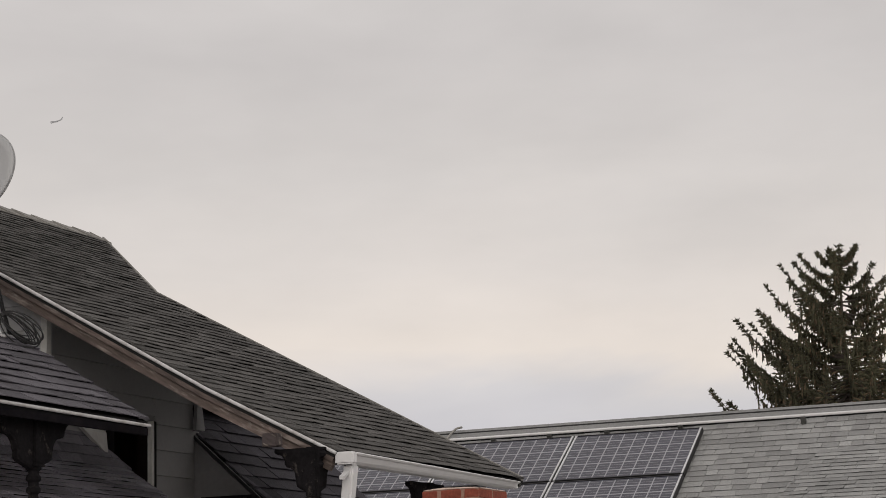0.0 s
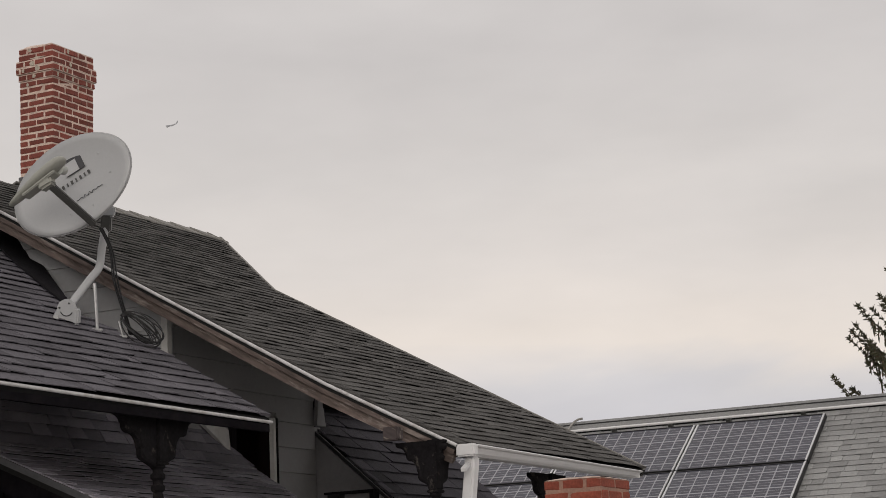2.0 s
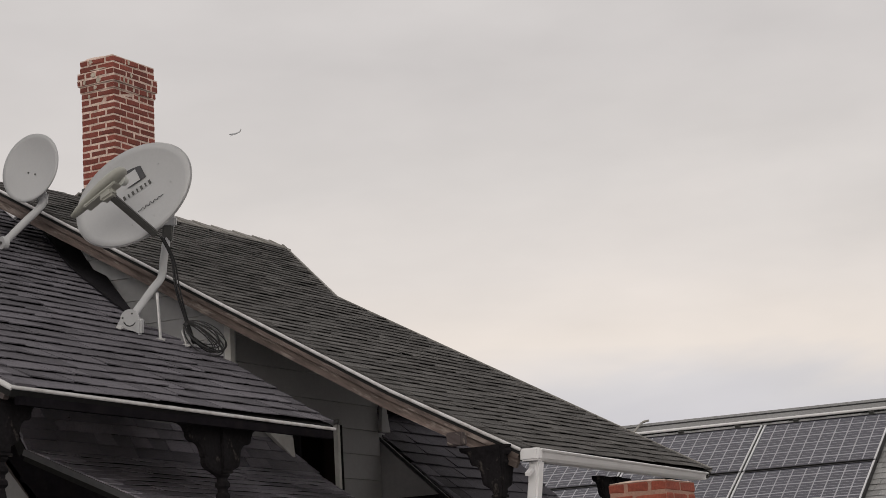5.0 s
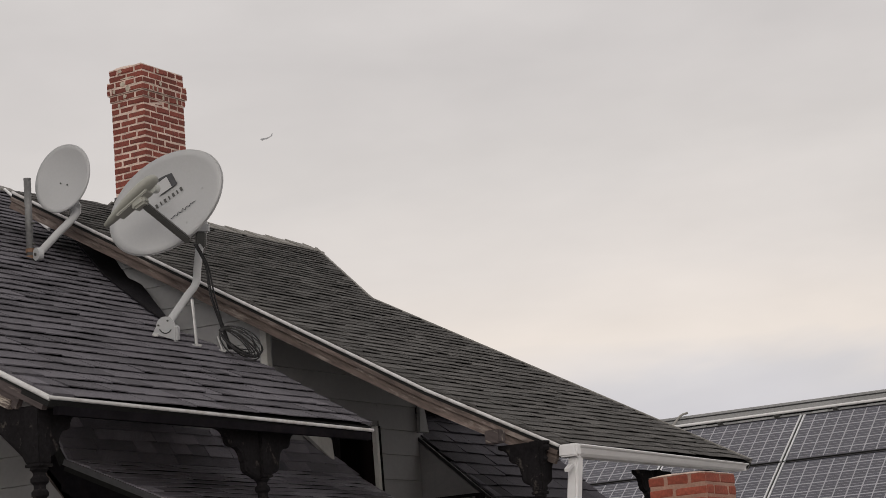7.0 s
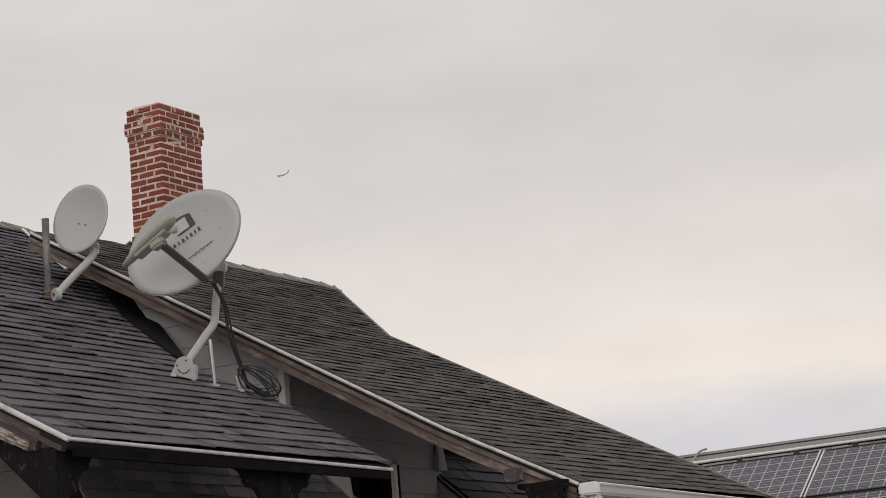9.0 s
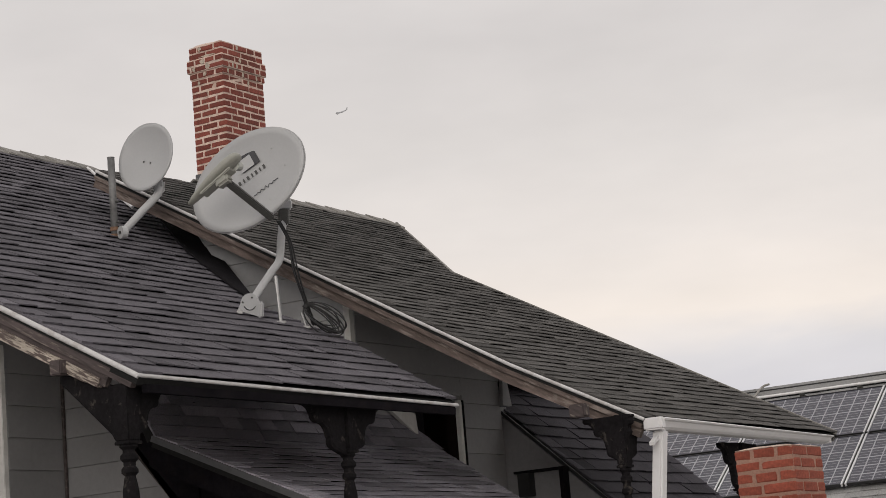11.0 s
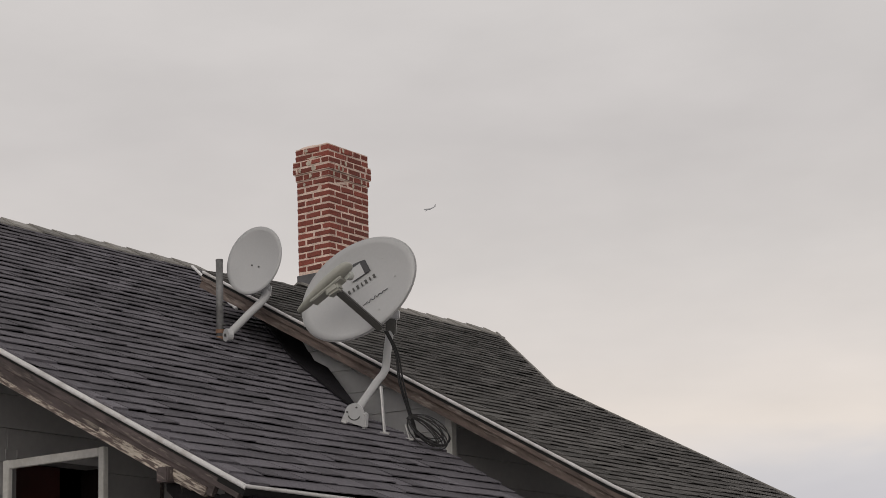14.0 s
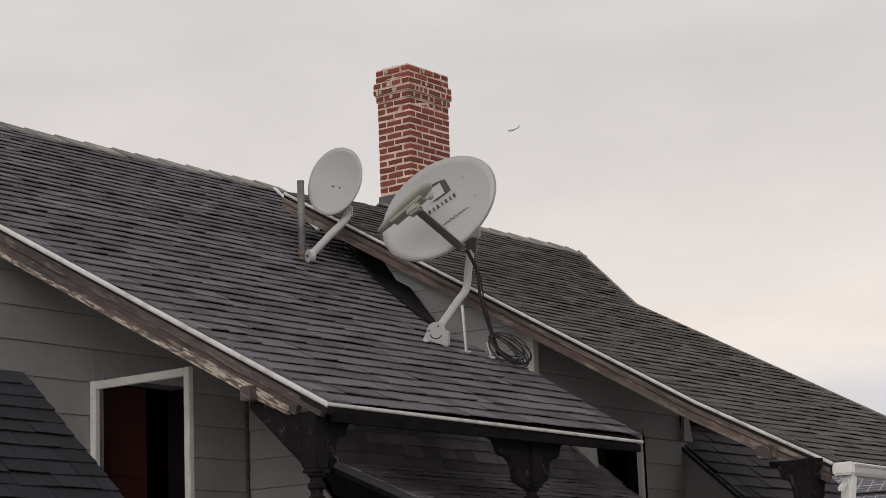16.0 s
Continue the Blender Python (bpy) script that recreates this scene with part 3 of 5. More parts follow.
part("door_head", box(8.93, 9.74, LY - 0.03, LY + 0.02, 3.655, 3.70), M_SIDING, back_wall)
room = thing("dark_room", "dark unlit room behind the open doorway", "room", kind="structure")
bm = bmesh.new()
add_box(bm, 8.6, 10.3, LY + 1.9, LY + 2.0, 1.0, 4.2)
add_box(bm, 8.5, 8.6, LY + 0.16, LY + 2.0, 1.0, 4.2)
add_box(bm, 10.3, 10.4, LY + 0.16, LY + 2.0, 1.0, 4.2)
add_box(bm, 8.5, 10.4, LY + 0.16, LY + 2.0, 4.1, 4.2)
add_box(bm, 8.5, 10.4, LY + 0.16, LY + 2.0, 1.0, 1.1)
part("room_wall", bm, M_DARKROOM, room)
inner_door = thing("inner_door", "dark red panelled door standing ajar in the doorway", "door")
part("door_leaf", box(8.95, 9.45, LY + 0.12, LY + 0.16, 1.6, 3.645, 0.004), M_DOOR, inner_door)
for z0, z1 in ((1.75, 2.35), (2.45, 2.95), (3.05, 3.5)):
    part("door_panel", box(9.0, 9.4, LY + 0.105, LY + 0.125, z0, z1, 0.008), M_DOOR, inner_door)

# storm door swung open, square to the wall
storm = thing("storm_door", "white-framed storm door swung open from the porch wall", "door")
SX = 8.84
part("stile", box(SX - 0.02, SX + 0.02, 9.535, 9.585, 1.7, 3.625, 0.004), M_WHITEWOOD, storm)
part("stile", box(SX - 0.02, SX + 0.02, 8.72, 8.768, 1.7, 3.625, 0.004), M_WHITEWOOD, storm)
part("top_rail", box(SX - 0.019, SX + 0.019, 8.768, 9.535, 3.572, 3.623, 0.004), M_WHITEWOOD, storm)
part("bottom_rail", box(SX - 0.019, SX + 0.019, 8.768, 9.535, 1.7, 1.95, 0.004), M_WHITEWOOD, storm)

# side wall of the front bay
bay = thing("wall_bay", "grey siding side wall of the front bay", "wall", kind="structure")
part("wall_core", prism_yz([(8.4, 0), (9.598, 0), (9.598, 3.62), (8.95, 3.58), (8.4, 3.08)], 10.285, 10.40), M_SIDING, bay)
for y, z in ((8.4, 2.40), (8.4, 2.60), (8.4, 2.80), (8.55, 3.0), (8.77, 3.2), (9.0, 3.4)):
    bm = bmesh.new()
    add_hull(bm, [(10.262, y, z), (10.285, y, z), (10.285, 9.58, z), (10.262, 9.58, z)], [(10.278, y, z + 0.198), (10.285, y, z + 0.198), (10.285, 9.58, z + 0.198), (10.278, 9.58, z + 0.198)])
    part("siding_board", bm, M_SIDING, bay)
part("corner_trim", box(10.245, 10.262, 9.563, 9.58, 1.5, 3.6), M_WEATHER, bay)
part("rake_trim", beam((10.24, 9.02, 3.17), (10.24, 8.36, 2.42), 0.05, 0.05, (1, 0, 0)), M_WEATHER, bay)
# near-black sheet added for the dark under the lower roof's rake
part("shade_panel", prism_yz([(9.0, 3.15), (8.40, 3.3), (8.40, 2.4)], 10.215, 10.235), M_DARKWOOD, bay)

# upper wall under the main roof: angled side and front
side = thing("wall_side", "pale grey siding wall between the two roofs", "wall", kind="structure")
W_AT, W_DIR = Vector((11.30, 7.91, 0)), Vector((-0.02, 0.59, 0)).normalized()
W_OUT = Vector((-W_DIR.y, W_DIR.x, 0))


def clip(poly, keep):
    """The part of a polygon in the wall's own plane where keep(p) is not negative."""
    res = []
    for p, q in zip(poly, poly[1:] + poly[:1]):
        a, b = keep(p), keep(q)
        if a >= 0:
            res.append(p)
        if (a >= 0) != (b >= 0):
            t = a / (a - b)
            res.append((p[0] + (q[0] - p[0]) * t, p[1] + (q[1] - p[1]) * t))
    return res


def wall_ring(z0, z1):
    ring = [(0, z0), (1.6, z0), (1.6, z1), (0, z1)]
    ring = clip(ring, lambda p: roof_b_z(7.91 + W_DIR.y * p[0]) - 0.085 - p[1])
    return clip(ring, lambda p: 0.814 + 0.69 * (p[1] - 4.06) - p[0])


def wall_slab(z0, z1, out0, out1, back):
    ring = wall_ring(z0, z1)
    if len(ring) < 3:
        return None
    bm = bmesh.new()
    pt = lambda p, o: W_AT + W_DIR * p[0] + W_OUT * o + Vector((0, 0, p[1]))
    k = lambda p: out0 + (out1 - out0) * (p[1] - z0) / (z1 - z0)
    add_hull(bm, [pt(p, -back) for p in ring], [pt(p, k(p)) for p in ring])
    bmesh.ops.recalc_face_normals(bm, faces=bm.faces[:])
    return bm


part("wall_core", wall_slab(3.2, 5.2, 0.0, 0.0, 0.1), M_SIDING_LIT, side)
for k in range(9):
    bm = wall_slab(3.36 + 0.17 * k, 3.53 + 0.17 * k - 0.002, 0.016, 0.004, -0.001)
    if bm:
        part("siding_board", bm, M_SIDING_LIT, side)
part("corner_trim", beam((11.285, 7.885, 3.3), (11.285, 7.885, 3.98), 0.05, 0.05, (1, 0, 0)), M_WHITEWOOD, side, "white corner board")

front = thing("wall_front", "grey siding front wall with a dark window above the lower roof", "wall", kind="structure")
bm = bmesh.new()
add_box(bm, 11.33, 12.1, 7.93, 8.05, 0, 4.05)
add_box(bm, 12.70, 13.25, 7.93, 8.05, 0, 4.05)
add_box(bm, 12.1, 12.70, 7.93, 8.05, 3.36, 4.05)
add_box(bm, 12.1, 12.70, 7.93, 8.05, 0, 2.5)
add_box(bm, 10.4, 11.33, 7.93, 8.05, 0, 3.4)
part("wall_core", bm, M_SIDING, front)
siding_y(front, 7.93, 11.3, 13.24, 2.42, 4.04, holes=[(12.05, 12.70, 2.5, 3.40)], seed=8, step=0.185)
part("window_casing", box(12.63, 12.665, 7.90, 7.94, 2.5, 3.36, 0.004), M_WHITEWOOD, front, "white window casing")
part("window_casing", box(12.665, 12.70, 7.905, 7.95, 2.5, 3.36), M_DARKWOOD, front)
part("window_casing", box(12.08, 12.14, 7.90, 7.95, 2.5, 3.36), M_DARKWOOD, front)
# near-black box for the unlit room; thin sheet darkens the right reveal
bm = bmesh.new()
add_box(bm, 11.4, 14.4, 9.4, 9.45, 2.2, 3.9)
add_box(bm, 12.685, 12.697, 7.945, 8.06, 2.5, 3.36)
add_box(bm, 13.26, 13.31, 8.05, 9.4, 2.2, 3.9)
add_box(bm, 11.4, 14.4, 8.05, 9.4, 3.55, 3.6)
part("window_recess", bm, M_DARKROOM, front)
part("bent_trim", prism_xz([(13.20, 3.34), (13.33, 3.34), (13.27, 3.60), (13.235, 3.62)], 7.87, 7.90), M_SIDING, front)
# white triangle stands for a lit patch of the wall
part("lit_wall_patch", prism_xz([(11.62, 3.27), (11.85, 3.27), (11.98, 3.22), (12.0, 3.07)], 7.86, 7.89), M_WHITEWOOD, front)
set_back(side)
set_back(front)

# lower shed roof over the front bay
C_TILT = math.atan(0.429)
lower = new("lower_roof")
lower.parent = house
roof_c = Slope((0, 5.4, 2.86 - 0.429 * 1.71), XDIR, (0, math.cos(C_TILT), math.sin(C_TILT)))
C_LEN = (7.11 - 5.4) / math.cos(C_TILT)


def c_right(v):
    y = 5.4 + v * math.cos(C_TILT)
    return 10.45 + 0.70 * (y - 6.24)


roof_deck("roof_deck", lower, roof_c, [(8.3, 0), (c_right(0), 0), (c_right(C_LEN), C_LEN), (8.3, C_LEN)], 0.05)
U_TILT = math.atan(2.2)
roof_u = Slope((0, 7.11, 2.86), XDIR, (0, math.cos(U_TILT), math.sin(U_TILT)))
U_LEN = 0.46


def u_right(v):
    return 11.10 - 1.38 * v


roof_deck("upper_deck", lower, roof_u, [(8.3, 0), (u_right(0), 0), (u_right(U_LEN), U_LEN), (8.3, U_LEN)], 0.05)
part("rake_edge", strip_along(roof_c, [(8.28, 0), (8.28, C_LEN)], 0.03, -0.02, 0.012), M_FLASH, lower, "grey rake edge")
part("rake_board", strip_along(roof_c, [(8.32, 0), (8.32, C_LEN)], 0.04, -0.16, -0.052), M_DARKWOOD, lower)
# near-black slab stands for the shade beneath the lower roof
part("under_roof_shade", prism_yz([(5.5, 0), (7.4, 0), (7.4, 2.8), (7.11, 2.75), (5.5, 2.05)], 8.75, 8.8), M_DARKWOOD, lower)

set_back(lower, 1.17)

# steep side roof of the far bay
D_TILT = math.atan(0.883)
far = new("far_bay_roof")
far.parent = house
roof_d = Slope((0, 6.6, 3.35 - 0.883 * 1.4), XDIR, (0, math.cos(D_TILT), math.sin(D_TILT)))
D_LEN = (8.6 - 6.6) / math.cos(D_TILT)
roof_deck("roof_deck", far, roof_d, [(13.3, 0), (15.2, 0), (15.35, D_LEN), (13.3, D_LEN)], 0.02)
part("rake_edge", strip_along(roof_d, [(13.28, 0), (13.28, D_LEN - 0.7)], 0.02, -0.014, 0.010), M_BLACK, far)
part("gable_panel", prism_yz([(6.7, 0), (7.95, 0), (7.95, 3.28), (6.7, 2.175)], 13.282, 13.299), M_SIDING_SHADED, far)
part("end_wall", box(13.4, 15.1, 6.75, 6.8, 0, 2.2), M_SIDING, far)
part("corner_post", box(13.25, 13.36, 7.94, 8.06, 0, 3.34), M_SIDING, far)
part("dark_box_top", box(13.2, 13.31, 7.40, 7.83, 2.815, 2.832), M_DARKWOOD, far)
part("dark_box_side", box(13.2, 13.31, 7.70, 7.80, 2.64, 2.815), M_BLACK, far)
part("dark_box_side", box(13.2, 13.31, 7.405, 7.44, 2.5, 2.815), M_DARKWOOD, far)

set_back(far)

# steep little roof in front of the porch end
E_TILT = math.atan(0.962)
near = new("entry_roof")
near.parent = house
roof_e = Slope((0, 5.2, 3.17 - 0.962 * 1.81), XDIR, (0, math.cos(E_TILT), math.sin(E_TILT)))
E_LEN = (7.03 - 5.2) / math.cos(E_TILT)
roof_deck("roof_deck", near, roof_e, [(4.6, 0), (6.0, 0), (6.0, E_LEN), (4.6, E_LEN)], 0.05)
back_e = Slope((0, 7.03, roof_e.at(0, E_LEN)[2]), XDIR, (0, math.cos(E_TILT), -math.sin(E_TILT)))
roof_deck("back_slope", near, back_e, [(4.6, 0), (6.0, 0), (6.0, 1.6), (4.6, 1.6)], 0.05, mat=M_SHINGLE)
part("gable_wall", prism_yz([(5.4, 0), (8.3, 0), (8.3, 1.5), (7.03, 3.0), (5.4, 1.5)], 5.86, 5.95), M_SIDING, near)
near.location = (0.03, 0, -0.03)


# ---- turned porch posts with carved brackets ----
def lathe(profile, at, sides=16):
    bm = bmesh.new()
    rings = []
    for r, z in profile:
        rings.append([bm.verts.new((at[0] + r * math.cos(k * math.tau / sides), at[1] + r * math.sin(k * math.tau / sides), at[2] + z)) for k in range(sides)])
    for a, b in zip(rings, rings[1:]):
        for k in range(sides):
            bm.faces.new((a[k], a[(k + 1) % sides], b[(k + 1) % sides], b[k]))
    bm.faces.new(rings[0][::-1])
    bm.faces.new(rings[-1])
    return bm


def bracket_outline(reach, drop):
    """A carved bracket, from the post out along the beam: a short nose, a hollow, a round belly and a foot."""
    pts = [(0, 0), (reach, 0), (reach, -0.06 * drop), (reach * 0.95, -0.10 * drop)]

    def arc(cx, cy, rx, ry, a0, a1, n=6):
        return [(cx + rx * math.cos(radians(a0 + (a1 - a0) * k / n)), cy + ry * math.sin(radians(a0 + (a1 - a0) * k / n))) for k in range(n + 1)]
    pts += arc(reach * 0.93, -0.26 * drop, 0.22 * reach, 0.15 * drop, 95, 178, 5)
    pts += arc(reach * 0.52, -0.30 * drop, 0.17 * reach, 0.13 * drop, 20, -70, 5)
    pts += arc(reach * 0.56, -0.66 * drop, 0.20 * reach, 0.24 * drop, 100, 180, 5)
    pts += arc(reach * 0.20, -0.76 * drop, 0.14 * reach, 0.14 * drop, 25, -75, 5)
    return pts + [(0, -drop)]


def brace_outline(reach, drop):
    """A straight brace whose upper edge follows the rake."""
    return [(0, 0), (0.03, 0.0), (reach, 0.27 * reach), (reach, 0.16 * reach), (0.055, -drop * 0.86), (0.03, -drop), (0, -drop)]


def bracket_mesh(outline, dx, dy, w, z, t):
    bm = bmesh.new()
    rings = []
    for k, inset in ((-1.0, 0.012), (-0.7, 0.0), (0.7, 0.0), (1.0, 0.012)):
        ring = []
        for r, h in outline:
            r2, h2 = max(r - inset, 0.0), h + (inset if h < -0.02 else 0.0)
            px, py = dx * (w * 0.9 + r2), dy * (w * 0.9 + r2)
            ring.append(bm.verts.new((px - dy * t * k, py + dx * t * k, z + h2 - 0.004)))
        rings.append(ring)
    n = len(outline)
    bm.faces.new(rings[0])
    bm.faces.new(rings[-1][::-1])
    for a, b in zip(rings, rings[1:]):
        for i in range(n):
            bm.faces.new((a[i], a[(i + 1) % n], b[(i + 1) % n], b[i]))
    bmesh.ops.recalc_face_normals(bm, faces=bm.faces[:])
    return bm


def porch_post(x, y, z, arms, w=0.05, label="dark-painted turned porch post with scrolled brackets"):
    """arms: (dx, dy, reach, drop) for each bracket; a negative drop makes a straight brace."""
    post = thing("porch_post", label, "post", (x, y, 0), group="porch posts")
    part("cap_block", box(-w, w, -w, w, z - 0.30, z, 0.006), M_POST, post)
    part("necking", box(-w * 1.12, w * 1.12, -w * 1.12, w * 1.12, z - 0.318, z - 0.300, 0.004), M_POST, post)
    prof = [(w * 0.95, -0.318), (w * 1.05, -0.33), (w * 0.7, -0.345), (w * 0.7, -0.36), (w * 1.0, -0.375), (w * 1.0, -0.395), (w * 0.68, -0.41), (w * 0.68, -0.43),
            (w * 0.95, -0.445), (w * 0.95, -0.465), (w * 0.6, -0.48), (w * 0.70, -0.50), (w * 0.92, -0.56), (w * 0.96, -0.64), (w * 0.84, -0.74), (w * 0.72, -0.85), (w * 0.74, -1.4), (w, -1.45), (w, -z)]
    part("shaft", lathe(prof[::-1], (0, 0, z)), M_POST, post, smooth=False)
    for dx, dy, reach, drop in arms:
        if drop < 0:
            part("brace", bracket_mesh(brace_outline(reach, -drop), dx, dy, w, z, 0.022), M_POST, post)
            continue
        br = part("bracket", bracket_mesh(bracket_outline(reach, drop), dx, dy, w, z, 0.026), M_POST, post)
        for r, h, size in ((0.50, -0.30, 0.026), (0.20, -0.76, 0.022)):
            tip = (dx * (w + r * reach), dy * (w + r * reach), z + h * drop)
            part("scroll", lathe([(0.004, -size), (size * 0.8, -size * 0.6), (size * 1.1, 0.0), (size * 0.8, size * 0.6), (0.004, size)], tip, 10), M_POST, br)
    return post


porch_post(8.05, 7.06, 3.13, [(1, 0, 0.28, 0.27), (0, 1, 0.40, -0.29)], w=0.047)
porch_post(10.0, 7.06, 3.13, [(1, 0, 0.36, 0.31), (-1, 0, 0.44, 0.33)], w=0.045)
set_back(porch_post(10.86, 5.66, 2.905, [(0, 1, 0.22, 0.27), (1, 0, 0.30, 0.27), (0, -1, 0.05, 0.14)], w=0.036))
set_back(porch_post(12.62, 5.72, 2.79, [(-1, 0, 0.26, 0.32), (1, 0, 0.2, 0.2)], w=0.045))


# ---- chimneys ----
def chimney(name, label, x0, y0, wx, wy, z0, ztop, mat, mortar, seed, corbel=(), course=0.0685, cap=1.0):
    """A bonded brick stack: every brick is a piece round a mortar core. corbel: courses from the top that stand proud, with how far."""
    rng = random.Random(seed)
    st = thing(name, label, "chimney", (x0, y0, 0))
    nrow = int((ztop - z0) / course)
    inset = 0.004
    part("mortar_core", box(inset, wx - inset, inset, wy - inset, 0.0, ztop - 0.012), mortar, st)
    brick_h = course - 0.015
    meshes = {}

    def brick_mesh(lx, ly, var):
        key = (round(lx, 3), round(ly, 3), var)
        if key not in meshes:
            bm = bmesh.new()
            r2 = random.Random(int(lx * 1000) * 7 + int(ly * 1000) * 3 + var)
            add_box(bm, 0, lx, 0, ly, 0, brick_h)
            bmesh.ops.bevel(bm, geom=bm.edges[:], offset=0.007, segments=1, affect="EDGES")
            for v in bm.verts:
                v.co += Vector((r2.uniform(-1, 1), r2.uniform(-1, 1), r2.uniform(-1, 1))) * 0.0036
            me = bpy.data.meshes.new("brick")
            bm.to_mesh(me)
            bm.free()
            me.materials.append(mat)
            meshes[key] = me
        return meshes[key]

    full, half, g = 0.2, 0.095, 0.014
    count = 0
    for i in range(nrow):
        z = ztop - (i + 1) * course
        proud = 0.0
        for a, b, d in corbel:
            if a <= i < b:
                proud = d
        if proud:
            bm = box(-proud + inset, wx + proud - inset, -proud + inset, wy + proud - inset, z - 0.004, z + course - 0.006)
            part("mortar_bed", bm, mortar, st)
        odd = i % 2
        for face in range(4):
            span = (wx if face % 2 == 0 else wy) + 2 * proud
            s = -proud
            # alternate faces own the corner on alternate courses
            a0, a1 = (0, 0.1 + g) if (face + odd) % 2 == 0 else (0.1 + g, 0)
            pos, end = s + a0 * 0, s + span
            if (face + odd) % 2:
                pos, end = s + 0.1 + g, s + span - 0.1 - g
            while pos < end - 0.03:
                ln = min(full, end - pos)
                if end - pos - ln < 0.05 and end - pos - ln > 0:
                    ln = (end - pos - g) / 2 if end - pos > 0.24 else end - pos
                jit = rng.uniform(-0.002, 0.003)
                ln = round(ln, 3)
                var = rng.randrange(6)
                if face == 0:
                    me, at = brick_mesh(ln, 0.1, var), (pos, -proud - jit, z)
                elif face == 2:
                    me, at = brick_mesh(ln, 0.1, var), (pos, wy + proud - 0.1 + jit, z)
                elif face == 3:
                    me, at = brick_mesh(0.1, ln, var), (-proud - jit, pos, z)
                else:
                    me, at = brick_mesh(0.1, ln, var), (wx + proud - 0.1 + jit, pos, z)
                if z > z0 - 0.01:
                    ob = new("brick", me)
                    ob.parent = st
                    ob.location = at
                    count += 1
                pos += ln + g
    if cap:
        bm = bmesh.new()
        add_hull(bm, [(0.0, 0.0, ztop - 0.012), (wx, 0.0, ztop - 0.012), (wx, wy, ztop - 0.012), (0.0, wy, ztop - 0.012)],
                 [(0.05, 0.05, ztop - 0.012 + 0.034 * cap), (wx - 0.05, 0.05, ztop - 0.012 + 0.03 * cap), (wx - 0.05, wy - 0.05, ztop - 0.012 + 0.034 * cap), (0.05, wy - 0.05, ztop - 0.012 + 0.038 * cap)])
        bmesh.ops.recalc_face_normals(bm, faces=bm.faces[:])
        bmesh.ops.subdivide_edges(bm, edges=bm.edges[:], cuts=3, use_grid_fill=True)
        for v in bm.verts:
            v.co += Vector((0, 0, 0.012 * cap * noise.noise(v.co * 14)))
        part("mortar_cap", bm, M_MORTAR, st, "rough pale mortar cap")
    return st


chim = chimney("chimney", "tall red brick chimney with pale mortar and a stepped crown", 15.83, 12.4, 0.665, 0.415, 6.42, 7.765, M_BRICK, M_MORTAR, 11, corbel=((0, 2, 0.006), (2, 4, 0.028), (4, 5, 0.012)))
rng = random.Random(31)
for on_x, along, row, w, h in ((0, 0.25, 0, 0.06, 0.05), (0, 0.10, 1, 0.16, 0.018), (0, 0.20, 2, 0.055, 0.05), (0, 0.33, 3, 0.035, 0.05), (0, 0.14, 3, 0.055, 0.06), (0, 0.20, 4, 0.05, 0.045),
                               (0, 0.30, 5, 0.03, 0.04), (1, 0.22, 0, 0.045, 0.045), (1, 0.24, 2, 0.03, 0.05), (1, 0.12, 3, 0.028, 0.055), (1, 0.19, 3, 0.022, 0.05), (1, 0.30, 4, 0.025, 0.05),
                               (1, 0.52, 4, 0.03, 0.06), (1, 0.06, 4, 0.022, 0.05), (1, 0.40, 5, 0.02, 0.05)):
    z = 7.765 - (row + 1) * 0.0685 + 0.002
    off = {0: 0.006, 1: 0.006, 2: 0.028, 3: 0.028, 4: 0.012}.get(row, 0.0) + 0.006
    bm = bmesh.new()
    ring = [(w * (0.5 + 0.5 * math.cos(a) * rng.uniform(0.55, 1.5)), h * (0.5 + 0.5 * math.sin(a) * rng.uniform(0.6, 1.3))) for a in (k * math.tau / 9 for k in range(9))]
    if on_x:
        add_hull(bm, [(along + a, -off, z + b) for a, b in ring], [(along + a, 0.03, z + b) for a, b in ring])
    else:
        add_hull(bm, [(-off, along + a, z + b) for a, b in ring], [(0.03, along + a, z + b) for a, b in ring])
    bmesh.ops.recalc_face_normals(bm, faces=bm.faces[:])
    part("lime_patch", bm, M_LIME, chim, "grey lime mortar smear")
part("flashing", box(-0.012, 0.677, -0.012, 0.427, 5.2, 6.43, 0.004), M_FLASH, chim, "dark metal flashing")
part("counter_flashing", box(-0.03, 0.695, -0.03, 0.445, 5.2, 6.16, 0.004), M_MORTAR, chim)
chimney("low_chimney", "low red brick chimney beside the gutter", 10.85, 4.58, 0.42, 0.36, 1.6, 2.615, M_BRICK_B, M_MORTAR_B, 12, cap=0.35)


# ---- satellite dishes on the roof ----
CR, CU, CB = Vector((0.54, -0.84, -0.08)), Vector((-0.11, -0.17, 0.98)), Vector((-0.83, -0.52, -0.18))


def frame_of(normal, major):
    n = normal.normalized()
    m = (major - n * major.dot(n)).normalized()
    return n, m, n.cross(m).normalized()


